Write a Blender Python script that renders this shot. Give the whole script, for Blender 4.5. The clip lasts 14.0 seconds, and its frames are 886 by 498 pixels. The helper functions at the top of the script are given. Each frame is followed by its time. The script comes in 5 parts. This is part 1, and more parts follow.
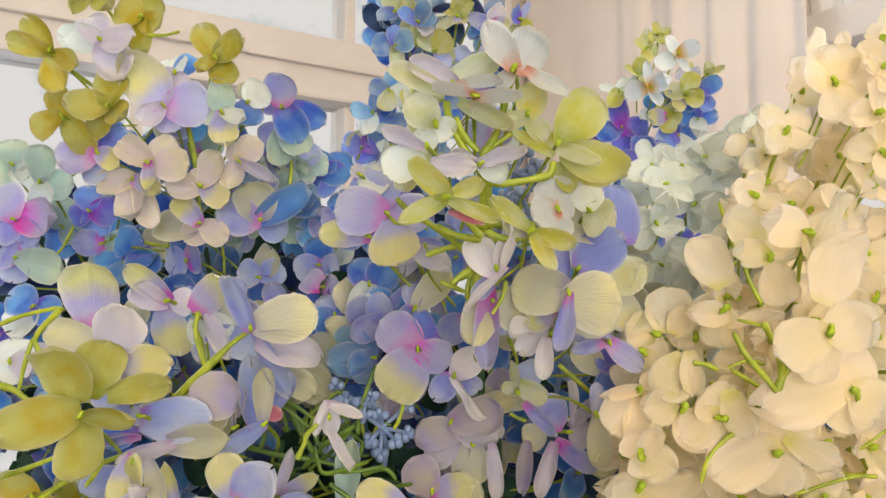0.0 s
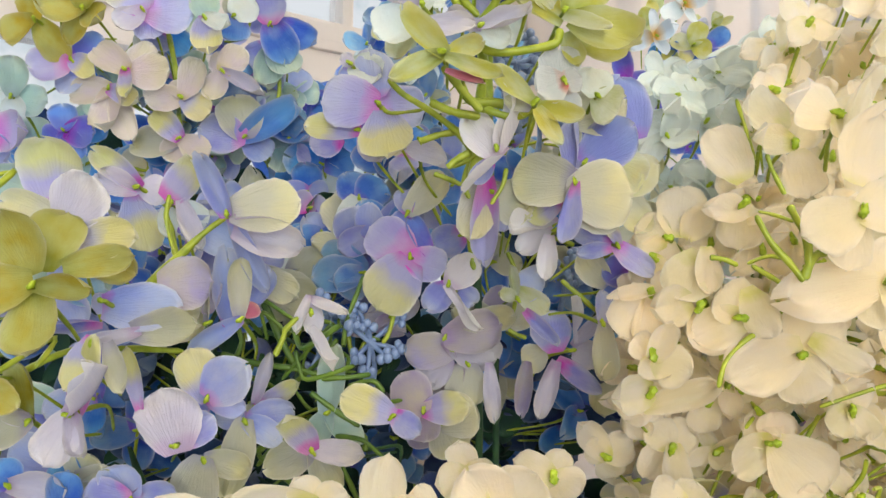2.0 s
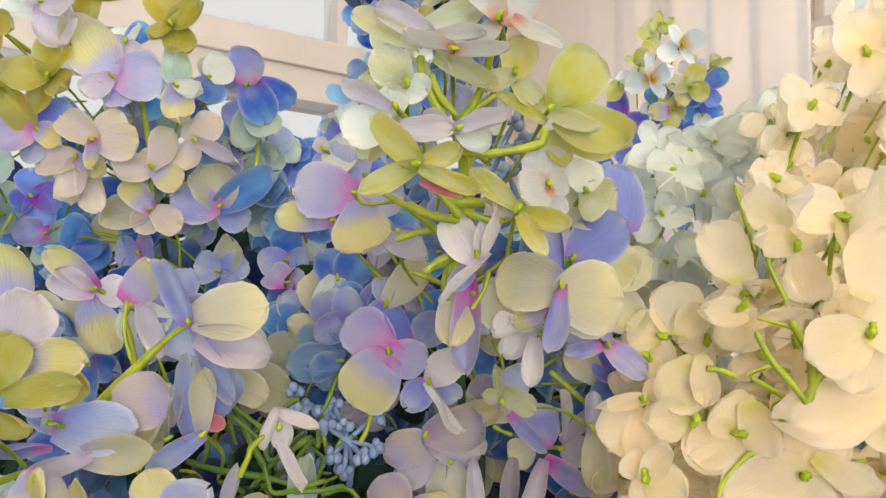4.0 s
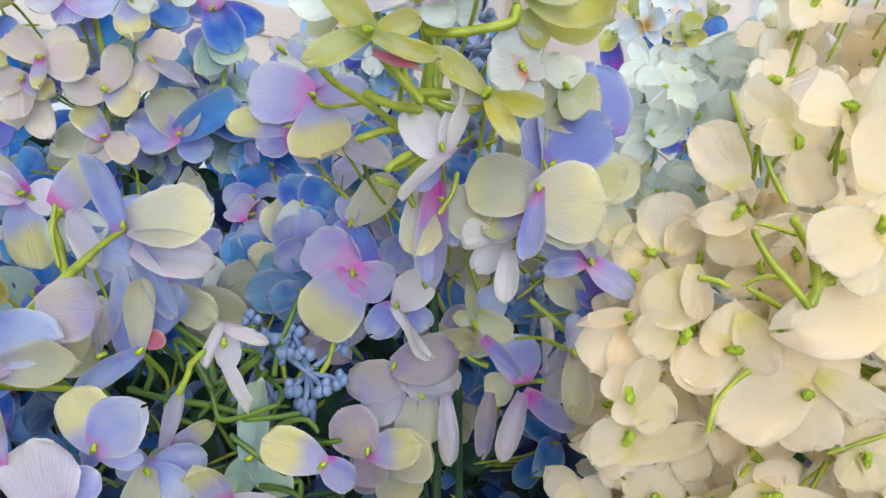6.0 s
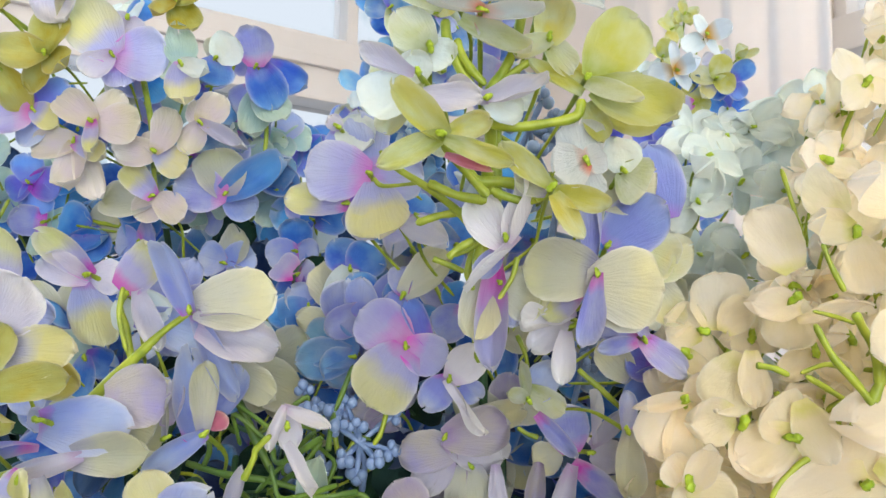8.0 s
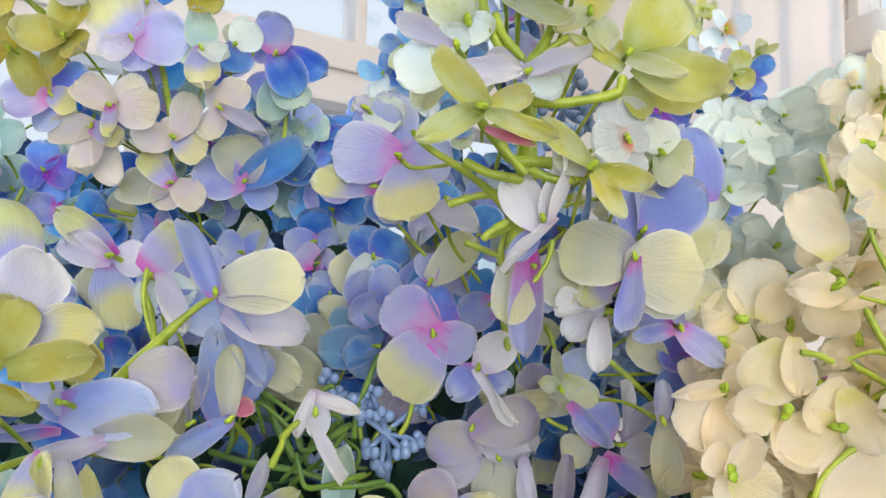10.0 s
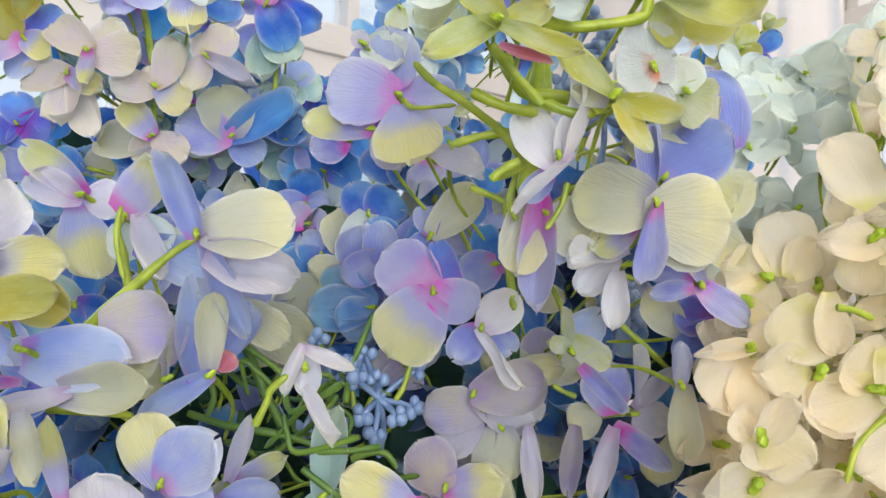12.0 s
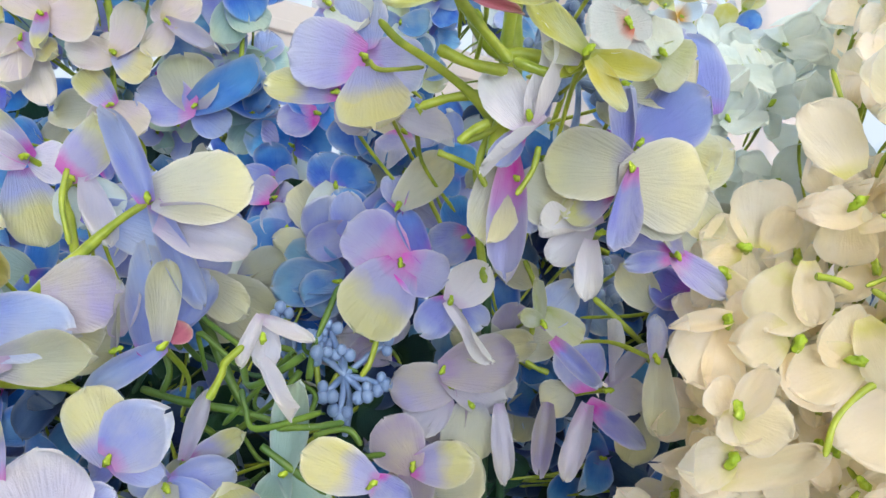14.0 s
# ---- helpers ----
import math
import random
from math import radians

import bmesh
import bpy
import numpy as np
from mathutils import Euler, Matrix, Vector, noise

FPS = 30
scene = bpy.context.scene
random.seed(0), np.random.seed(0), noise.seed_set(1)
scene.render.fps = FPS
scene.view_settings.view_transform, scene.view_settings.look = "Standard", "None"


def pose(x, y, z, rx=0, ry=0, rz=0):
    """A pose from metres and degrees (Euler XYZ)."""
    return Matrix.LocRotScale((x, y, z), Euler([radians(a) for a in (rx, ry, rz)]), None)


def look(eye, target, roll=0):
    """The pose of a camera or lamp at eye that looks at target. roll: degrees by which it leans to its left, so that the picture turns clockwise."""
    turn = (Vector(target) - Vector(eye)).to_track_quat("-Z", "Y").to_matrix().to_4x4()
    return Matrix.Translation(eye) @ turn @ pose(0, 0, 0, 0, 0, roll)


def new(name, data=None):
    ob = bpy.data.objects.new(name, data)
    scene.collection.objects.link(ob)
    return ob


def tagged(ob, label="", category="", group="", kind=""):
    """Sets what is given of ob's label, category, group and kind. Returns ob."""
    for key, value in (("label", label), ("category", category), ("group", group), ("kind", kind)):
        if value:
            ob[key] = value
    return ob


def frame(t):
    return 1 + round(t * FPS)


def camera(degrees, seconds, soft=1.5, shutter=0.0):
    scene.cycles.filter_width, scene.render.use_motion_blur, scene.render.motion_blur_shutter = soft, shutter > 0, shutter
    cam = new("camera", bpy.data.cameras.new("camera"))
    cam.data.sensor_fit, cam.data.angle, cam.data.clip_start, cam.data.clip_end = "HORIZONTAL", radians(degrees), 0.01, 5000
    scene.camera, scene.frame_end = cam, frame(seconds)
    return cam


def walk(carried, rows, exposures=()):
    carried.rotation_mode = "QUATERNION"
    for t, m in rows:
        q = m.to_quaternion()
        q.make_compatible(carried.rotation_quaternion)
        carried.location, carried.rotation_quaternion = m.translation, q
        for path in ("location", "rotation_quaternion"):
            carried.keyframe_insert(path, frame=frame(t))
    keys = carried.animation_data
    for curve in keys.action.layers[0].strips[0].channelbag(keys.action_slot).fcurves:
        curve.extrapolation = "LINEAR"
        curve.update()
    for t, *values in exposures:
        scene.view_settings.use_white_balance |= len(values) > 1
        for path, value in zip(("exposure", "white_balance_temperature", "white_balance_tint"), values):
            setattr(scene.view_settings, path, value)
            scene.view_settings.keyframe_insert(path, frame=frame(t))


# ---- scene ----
cam = camera(57.5, 14.0)
METRES, EYE, TILT, LEAN, TURN = 0.42, 1.2, 4.0, 0.0, 0.0
ROWS = [
    (0.0, 0.0, 0.0, 0.0, 0.0, 0.0, -0.0),
    (0.5, -0.0036, 0.0256, -0.0109, 0.05, 0.16, -0.23),
    (1.0, 0.0078, 0.0362, -0.0765, 0.01, 0.44, -0.46),
    (1.5, -0.0158, 0.0845, -0.2084, -0.17, 0.79, -0.64),
    (2.0, 0.0038, 0.093, -0.1601, -0.23, 0.86, -0.69),
    (2.5, 0.0157, 0.0975, -0.0111, -0.16, 0.72, -0.59),
    (5.0, 0.0372, 0.2189, -0.0881, -0.37, 1.16, -0.76),
    (5.5, 0.0498, 0.2405, -0.1222, -0.31, 0.95, -0.74),
    (6.0, 0.068, 0.249, -0.136, -0.24, 0.74, -0.71),
    (6.5, 0.0656, 0.2564, -0.1283, -0.14, 0.67, -0.69),
    (7.0, 0.045, 0.2461, -0.1113, -0.04, 0.83, -0.77),
    (7.5, 0.0273, 0.2382, -0.0785, 0.08, 1.11, -0.89),
    (8.0, 0.0102, 0.2359, -0.0572, 0.23, 1.38, -1.06),
    (10.5, -0.0307, 0.2719, -0.087, 0.32, 1.8, -1.48),
    (11.0, -0.0395, 0.2862, -0.0897, 0.17, 1.82, -1.64),
    (11.5, -0.0287, 0.3128, -0.1031, -0.1, 1.79, -1.9),
    (12.0, -0.0346, 0.3356, -0.1329, -0.42, 1.66, -2.11),
    (12.5, -0.0391, 0.3399, -0.1382, -0.73, 1.46, -2.25),
    (13.0, -0.0448, 0.3437, -0.1369, -1.0, 1.29, -2.34),
    (13.5, -0.0331, 0.3583, -0.15, -1.32, 1.19, -2.31),
    (14.0, -0.0202, 0.3697, -0.1537, -1.81, 1.08, -2.22),
]
EXPOSURES = [(0.0, -0.38, 7000, 11), (1.0, -0.34, 7000, 11), (1.5, -0.26, 6800, 10), (2.0, -0.27, 6300, 8), (2.5, -0.27, 6500, 8), (4.8, -0.28, 6800, 11), (5.5, -0.21, 6050, 9), (6.5, -0.2, 5600, 8), (8.2, -0.17, 5900, 7), (10.5, -0.15, 5800, 7), (12.0, -0.11, 5800, 7), (14.0, -0.05, 5600, 7)]
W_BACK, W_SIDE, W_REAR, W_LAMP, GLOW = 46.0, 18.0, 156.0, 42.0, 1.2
walk(cam, [(t, pose(0, 0, EYE, TILT, LEAN, TURN) @ pose(METRES * x, METRES * y, METRES * z, 90 + pitch, roll, yaw)) for t, x, y, z, yaw, pitch, roll in ROWS],
     EXPOSURES)

# ---- room axes: a corner, u along the window wall, v along the curtain wall ----
CORNER = Vector((0.305, 2.61, 0.0))
U, V = Vector((-0.83, -0.558, 0.0)).normalized(), Vector((0.558, -0.83, 0.0)).normalized()
ROOM_U, ROOM_V, ROOM_Z = 5.2, 5.0, 2.9


def at(u, v, z):
    return CORNER + U * u + V * v + Vector((0, 0, z))


# ---- world and lights ----
world = bpy.data.worlds.new("sky")
scene.world = world
world.use_nodes = True
sky = world.node_tree.nodes.new("ShaderNodeTexSky")
sky.sky_type, sky.sun_disc = "NISHITA", False
sky.sun_elevation, sky.sun_rotation = radians(38), radians(200)
world.node_tree.links.new(sky.outputs[0], world.node_tree.nodes["Background"].inputs[0])
world.node_tree.nodes["Background"].inputs[1].default_value = 0.12


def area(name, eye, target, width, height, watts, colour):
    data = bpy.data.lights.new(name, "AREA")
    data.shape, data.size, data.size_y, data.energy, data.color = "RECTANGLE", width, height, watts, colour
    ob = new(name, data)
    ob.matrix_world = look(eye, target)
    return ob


area("window_daylight", at(2.36, -0.24, 1.72), at(1.6, 2, 1.3), 1.15, 1.7, W_BACK, (0.66, 0.83, 1.0))
area("side_window_daylight", at(-0.22, 2.6, 1.75), at(2, 2.6, 1.2), 3.0, 1.7, W_SIDE, (0.80, 0.90, 1.0))
# Added light from an unseen opening behind the viewpoint, brightening the flower fronts.
area("added_front_light", at(3.3, ROOM_V + 0.2, 1.35), at(1.6, 1, 1.15), 2.5, 1.9, W_REAR, (1.0, 0.955, 0.885))
# Added warm source out of view, aimed to brighten the cream florets.
area("added_warm_light", at(1.6, 3.0, ROOM_Z - 0.16), at(1.1, 2.1, 1.15), 0.6, 0.6, W_LAMP, (1.0, 0.76, 0.45))


# ---- materials ----
def nodes_of(name):
    m = bpy.data.materials.new(name)
    m.use_nodes = True
    return m, m.node_tree.nodes, m.node_tree.links


def hexed(c):
    return (*c, 1.0)


PETALS = {}


def petal_material(key, throat, mid, tip, reach=0.22, tip_from=0.55, tip_to=0.85, through_light=0.34, waver=0.22, wash=(0.62, 0.64, 0.60), much=0.0, rim=0.5, veins=1.0):
    """Dyed cloth: one colour at the throat, one in the middle, one at the tip, with veins and a fine weave."""
    m, n, l = nodes_of("petal_" + key)
    b = n["Principled BSDF"]
    co = n.new("ShaderNodeTexCoord")
    sep = n.new("ShaderNodeSeparateXYZ")
    l.new(co.outputs["Object"], sep.inputs[0])
    info = n.new("ShaderNodeObjectInfo")
    blot = n.new("ShaderNodeTexNoise")
    blot.noise_dimensions = "4D"
    blot.inputs["Scale"].default_value, blot.inputs["Detail"].default_value = 2.3, 3
    l.new(co.outputs["Object"], blot.inputs["Vector"])
    w = n.new("ShaderNodeMath")
    w.operation = "MULTIPLY"
    w.inputs[1].default_value = 37.0
    l.new(info.outputs["Random"], w.inputs[0])
    l.new(w.outputs[0], blot.inputs["W"])
    shift = n.new("ShaderNodeMath")
    shift.operation = "MULTIPLY_ADD"
    shift.inputs[1].default_value, shift.inputs[2].default_value = 2 * waver, -waver
    l.new(blot.outputs[0], shift.inputs[0])
    rnd = n.new("ShaderNodeMath")
    rnd.operation = "MULTIPLY_ADD"
    rnd.inputs[1].default_value, rnd.inputs[2].default_value = 0.3, -0.15
    l.new(info.outputs["Random"], rnd.inputs[0])
    s1 = n.new("ShaderNodeMath")
    l.new(sep.outputs["Y"], s1.inputs[0])
    l.new(shift.outputs[0], s1.inputs[1])
    s2 = n.new("ShaderNodeMath")
    l.new(s1.outputs[0], s2.inputs[0])
    l.new(rnd.outputs[0], s2.inputs[1])
    ramp = n.new("ShaderNodeValToRGB")
    e = ramp.color_ramp.elements
    e[0].position, e[0].color = 0.02, hexed(throat)
    e[1].position, e[1].color = tip_to, hexed(tip)
    for p, c in ((reach, mid), (tip_from, mid)):
        e.new(p).color = hexed(c)
    l.new(s2.outputs[0], ramp.inputs[0])
    hue = n.new("ShaderNodeHueSaturation")
    vary = n.new("ShaderNodeMath")
    vary.operation = "MULTIPLY_ADD"
    vary.inputs[1].default_value, vary.inputs[2].default_value = 0.22, 0.90
    l.new(info.outputs["Random"], vary.inputs[0])
    l.new(vary.outputs[0], hue.inputs["Value"])
    hv = n.new("ShaderNodeMath")
    hv.operation = "MULTIPLY_ADD"
    hv.inputs[1].default_value, hv.inputs[2].default_value = -0.025, 0.512
    l.new(info.outputs["Random"], hv.inputs[0])
    l.new(hv.outputs[0], hue.inputs["Hue"])
    l.new(ramp.outputs[0], hue.inputs["Color"])
    # veins run from the throat and fan out
    fan = n.new("ShaderNodeMath")
    fan.operation = "DIVIDE"
    l.new(sep.outputs["X"], fan.inputs[0])
    far = n.new("ShaderNodeMath")
    far.inputs[1].default_value = 0.35
    l.new(sep.outputs["Y"], far.inputs[0])
    l.new(far.outputs[0], fan.inputs[1])
    wave = n.new("ShaderNodeTexNoise")
    wave.noise_dimensions = "2D"
    wave.inputs["Scale"].default_value, wave.inputs["Detail"].default_value = 3.0, 3.0
    comb = n.new("ShaderNodeCombineXYZ")
    wide = n.new("ShaderNodeMath")
    wide.operation = "MULTIPLY"
    wide.inputs[1].default_value = 8.0
    l.new(fan.outputs[0], wide.inputs[0])
    l.new(wide.outputs[0], comb.inputs[0])
    l.new(sep.outputs["Y"], comb.inputs[1])
    l.new(comb.outputs[0], wave.inputs["Vector"])
    weave = n.new("ShaderNodeTexNoise")
    weave.inputs["Scale"].default_value = 60.0
    l.new(co.outputs["Object"], weave.inputs["Vector"])
    both = n.new("ShaderNodeMath")
    both.operation = "MULTIPLY_ADD"
    both.inputs[1].default_value = 0.16
    l.new(weave.outputs[0], both.inputs[0])
    crumple = n.new("ShaderNodeTexNoise")
    crumple.noise_dimensions = "4D"
    crumple.inputs["Scale"].default_value, crumple.inputs["Detail"].default_value = 4.5, 3
    l.new(co.outputs["Object"], crumple.inputs["Vector"])
    l.new(w.outputs[0], crumple.inputs["W"])
    share = n.new("ShaderNodeMix")
    share.inputs["Factor"].default_value = 1.0 - 0.42 * veins
    l.new(wave.outputs[0], share.inputs["A"])
    l.new(crumple.outputs[0], share.inputs["B"])
    l.new(share.outputs["Result"], both.inputs[2])
    bump = n.new("ShaderNodeBump")
    bump.inputs["Strength"].default_value, bump.inputs["Distance"].default_value = 0.62, 0.0017
    l.new(both.outputs[0], bump.inputs["Height"])
    # veins a touch deeper in dye
    deep = n.new("ShaderNodeMix")
    deep.data_type, deep.blend_type = "RGBA", "MULTIPLY"
    vein = n.new("ShaderNodeMapRange")
    vein.inputs["From Min"].default_value, vein.inputs["From Max"].default_value = 0.42, 0.62
    vein.inputs["To Min"].default_value, vein.inputs["To Max"].default_value = 0.08 * veins, 0.0
    l.new(wave.outputs[0], vein.inputs["Value"])
    l.new(vein.outputs[0], deep.inputs["Factor"])
    l.new(hue.outputs[0], deep.inputs["A"])
    deep.inputs["B"].default_value = (0.72, 0.72, 0.82, 1)
    # uneven dye, paler in patches, and a pale cut rim
    cloud = n.new("ShaderNodeTexNoise")
    cloud.noise_dimensions = "4D"
    cloud.inputs["Scale"].default_value, cloud.inputs["Detail"].default_value = 1.5, 4
    l.new(co.outputs["Object"], cloud.inputs["Vector"])
    far_w = n.new("ShaderNodeMath")
    far_w.operation = "MULTIPLY_ADD"
    far_w.inputs[1].default_value, far_w.inputs[2].default_value = 91.0, 5.0
    l.new(info.outputs["Random"], far_w.inputs[0])
    l.new(far_w.outputs[0], cloud.inputs["W"])
    patch = n.new("ShaderNodeMapRange")
    patch.inputs["From Min"].default_value, patch.inputs["From Max"].default_value = 0.40, 0.68
    patch.inputs["To Min"].default_value, patch.inputs["To Max"].default_value = 0.0, much
    l.new(cloud.outputs[0], patch.inputs["Value"])
    washed = n.new("ShaderNodeMix")
    washed.data_type = "RGBA"
    l.new(patch.outputs[0], washed.inputs["Factor"])
    l.new(deep.outputs["Result"], washed.inputs["A"])
    washed.inputs["B"].default_value = hexed(wash)
    attr = n.new("ShaderNodeAttribute")
    attr.attribute_name = "rim"
    part_rim = n.new("ShaderNodeMath")
    part_rim.operation = "MULTIPLY"
    part_rim.inputs[1].default_value = rim
    l.new(attr.outputs["Fac"], part_rim.inputs[0])
    rimmed = n.new("ShaderNodeMix")
    rimmed.data_type = "RGBA"
    l.new(part_rim.outputs[0], rimmed.inputs["Factor"])
    l.new(washed.outputs["Result"], rimmed.inputs["A"])
    rimmed.inputs["B"].default_value = (0.80, 0.80, 0.78, 1)
    col = rimmed.outputs["Result"]
    l.new(col, b.inputs["Base Color"])
    l.new(bump.outputs[0], b.inputs["Normal"])
    b.inputs["Roughness"].default_value = 0.62
    b.inputs["Specular IOR Level"].default_value = 0.28
    b.inputs["Sheen Weight"].default_value = 0.08
    tr = n.new("ShaderNodeBsdfTranslucent")
    l.new(col, tr.inputs["Color"])
    l.new(bump.outputs[0], tr.inputs["Normal"])
    mix = n.new("ShaderNodeMixShader")
    mix.inputs[0].default_value = through_light
    l.new(b.outputs[0], mix.inputs[1])
    l.new(tr.outputs[0], mix.inputs[2])
    l.new(mix.outputs[0], n["Material Output"].inputs["Surface"])
    PETALS[key] = m


petal_material("lilac", (0.56, 0.08, 0.55), (0.25, 0.29, 0.70), (0.36, 0.42, 0.72), reach=0.24, wash=(0.54, 0.57, 0.64), much=0.55)
petal_material("tipped", (0.54, 0.10, 0.52), (0.36, 0.36, 0.66), (0.61, 0.60, 0.25), reach=0.20, tip_from=0.36, tip_to=0.64, wash=(0.56, 0.56, 0.56), much=0.4)
petal_material("olive", (0.24, 0.25, 0.02), (0.38, 0.31, 0.018), (0.43, 0.38, 0.06), reach=0.3, wash=(0.43, 0.48, 0.20), much=0.75, rim=0.25, veins=0.7)
petal_material("white", (0.50, 0.40, 0.60), (0.56, 0.54, 0.66), (0.66, 0.64, 0.66), reach=0.2, wash=(0.46, 0.47, 0.68), much=0.55)
petal_material("snow", (0.62, 0.52, 0.68), (0.72, 0.70, 0.76), (0.78, 0.77, 0.76), reach=0.2, wash=(0.62, 0.62, 0.76), much=0.4)
petal_material("dusk", (0.36, 0.27, 0.54), (0.41, 0.37, 0.52), (0.36, 0.32, 0.57), reach=0.3, wash=(0.50, 0.47, 0.37), much=0.8)
petal_material("iris", (0.30, 0.14, 0.60), (0.20, 0.25, 0.66), (0.24, 0.33, 0.70), reach=0.22, wash=(0.32, 0.38, 0.70), much=0.4)
petal_material("sage", (0.36, 0.36, 0.46), (0.51, 0.52, 0.39), (0.63, 0.62, 0.35), reach=0.25, wash=(0.48, 0.50, 0.52), much=0.45)
petal_material("chartreuse", (0.40, 0.45, 0.07), (0.57, 0.55, 0.10), (0.60, 0.58, 0.17), reach=0.3, wash=(0.62, 0.68, 0.46), much=0.8, rim=0.25, through_light=0.5, veins=0.6)
petal_material("celery", (0.46, 0.52, 0.16), (0.58, 0.61, 0.32), (0.64, 0.63, 0.31), reach=0.25, wash=(0.64, 0.68, 0.62), much=0.75, through_light=0.5)
petal_material("pale", (0.58, 0.66, 0.62), (0.70, 0.78, 0.78), (0.74, 0.80, 0.77), reach=0.3, wash=(0.76, 0.79, 0.68), much=0.5, rim=0.1, through_light=0.42, veins=0.4)
petal_material("blue", (0.18, 0.11, 0.56), (0.04, 0.16, 0.61), (0.10, 0.32, 0.72), reach=0.3, wash=(0.22, 0.42, 0.70), much=0.65)
petal_material("slate", (0.14, 0.17, 0.48), (0.10, 0.23, 0.53), (0.20, 0.38, 0.60), reach=0.3, wash=(0.38, 0.47, 0.52), much=0.65)
petal_material("violet", (0.38, 0.04, 0.58), (0.14, 0.15, 0.64), (0.16, 0.27, 0.74), reach=0.34, wash=(0.30, 0.40, 0.68), much=0.4)
petal_material("blush", (0.70, 0.24, 0.16), (0.62, 0.65, 0.66), (0.66, 0.69, 0.70), reach=0.32, wash=(0.58, 0.66, 0.66), much=0.6, through_light=0.45)
petal_material("shell", (0.50, 0.42, 0.26), (0.60, 0.53, 0.57), (0.64, 0.59, 0.54), reach=0.2, wash=(0.60, 0.58, 0.32), much=0.5)
# The cream throat's yellow-green also paints in the shadows between its petals.
petal_material("cream", (0.80, 0.76, 0.30), (0.95, 0.86, 0.63), (0.95, 0.87, 0.69), reach=0.20, waver=0.16, wash=(0.95, 0.875, 0.79), much=0.7, through_light=0.60, rim=0.35, veins=0.55)
petal_material("starry", (0.62, 0.34, 0.05), (0.66, 0.74, 0.80), (0.74, 0.80, 0.84), reach=0.40, waver=0.06)
petal_material("mint", (0.30, 0.42, 0.44), (0.36, 0.52, 0.46), (0.52, 0.64, 0.48), reach=0.3, wash=(0.40, 0.54, 0.58), much=0.6)
petal_material("magenta", (0.70, 0.05, 0.57), (0.37, 0.35, 0.70), (0.41, 0.43, 0.72), reach=0.48, tip_from=0.58, wash=(0.54, 0.56, 0.66), much=0.5)
petal_material("rose", (0.55, 0.20, 0.34), (0.52, 0.16, 0.26), (0.58, 0.28, 0.30))
# Near-black leaf green and navy: gap shade put into the petal colour.
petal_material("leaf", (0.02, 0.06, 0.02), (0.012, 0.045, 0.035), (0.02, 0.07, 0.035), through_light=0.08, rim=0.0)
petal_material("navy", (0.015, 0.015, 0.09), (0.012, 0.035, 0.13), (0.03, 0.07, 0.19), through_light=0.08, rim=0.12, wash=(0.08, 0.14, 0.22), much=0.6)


def surface(name, colour, other, scale, rough, bump=0.15, distance=0.0006):
    m, n, l = nodes_of(name)
    b = n["Principled BSDF"]
    co = n.new("ShaderNodeTexCoord")
    noise_node = n.new("ShaderNodeTexNoise")
    noise_node.inputs["Scale"].default_value, noise_node.inputs["Detail"].default_value = scale, 4
    l.new(co.outputs["Object"], noise_node.inputs["Vector"])
    ramp = n.new("ShaderNodeValToRGB")
    ramp.color_ramp.elements[0].position, ramp.color_ramp.elements[0].color = 0.32, hexed(colour)
    ramp.color_ramp.elements[1].position, ramp.color_ramp.elements[1].color = 0.68, hexed(other)
    l.new(noise_node.outputs[0], ramp.inputs[0])
    l.new(ramp.outputs[0], b.inputs["Base Color"])
    b.inputs["Roughness"].default_value = rough
    bm_node = n.new("ShaderNodeBump")
    bm_node.inputs["Strength"].default_value, bm_node.inputs["Distance"].default_value = bump, distance
    l.new(noise_node.outputs[0], bm_node.inputs["Height"])
    l.new(bm_node.outputs[0], b.inputs["Normal"])
    return m


LIME = surface("lime_plastic", (0.25, 0.38, 0.01), (0.40, 0.52, 0.03), 300, 0.42)
STEM = surface("green_plastic", (0.18, 0.26, 0.012), (0.40, 0.47, 0.035), 90, 0.38)
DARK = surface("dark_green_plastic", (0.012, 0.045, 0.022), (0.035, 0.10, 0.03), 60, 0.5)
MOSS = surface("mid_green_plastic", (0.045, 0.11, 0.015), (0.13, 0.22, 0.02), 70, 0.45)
BERRY = surface("berry_plastic", (0.15, 0.23, 0.44), (0.26, 0.35, 0.56), 200, 0.35)
PLASTER = surface("wall_plaster", (0.62, 0.55, 0.48), (0.68, 0.61, 0.54), 3, 0.85)
PAINT = surface("painted_wood", (0.70, 0.655, 0.63), (0.76, 0.715, 0.69), 6, 0.55)
CEILING = surface("ceiling_paint", (0.78, 0.75, 0.70), (0.82, 0.79, 0.75), 3, 0.9)
FLOOR = surface("floor_boards", (0.20, 0.13, 0.08), (0.28, 0.19, 0.12), 7, 0.5)
CLOTH = surface("table_cloth", (0.20, 0.24, 0.30), (0.26, 0.30, 0.36), 60, 0.9)
VOILE = surface("curtain_voile", (0.76, 0.67, 0.62), (0.82, 0.74, 0.69), 5, 0.9)
LAMPSHELL = surface("lamp_enamel", (0.8, 0.78, 0.74), (0.84, 0.82, 0.78), 20, 0.4)
GLASS, _n, _l = nodes_of("window_glass")
_n["Principled BSDF"].inputs["Transmission Weight"].default_value = 1.0
_n["Principled BSDF"].inputs["Roughness"].default_value = 0.02
_n["Principled BSDF"].inputs["IOR"].default_value = 1.02
OUTSIDE, _n, _l = nodes_of("bright_overcast_distance")
_e = _n.new("ShaderNodeEmission")
_t = _n.new("ShaderNodeTexNoise")
_t.inputs["Scale"].default_value, _t.inputs["Detail"].default_value = 2.2, 8
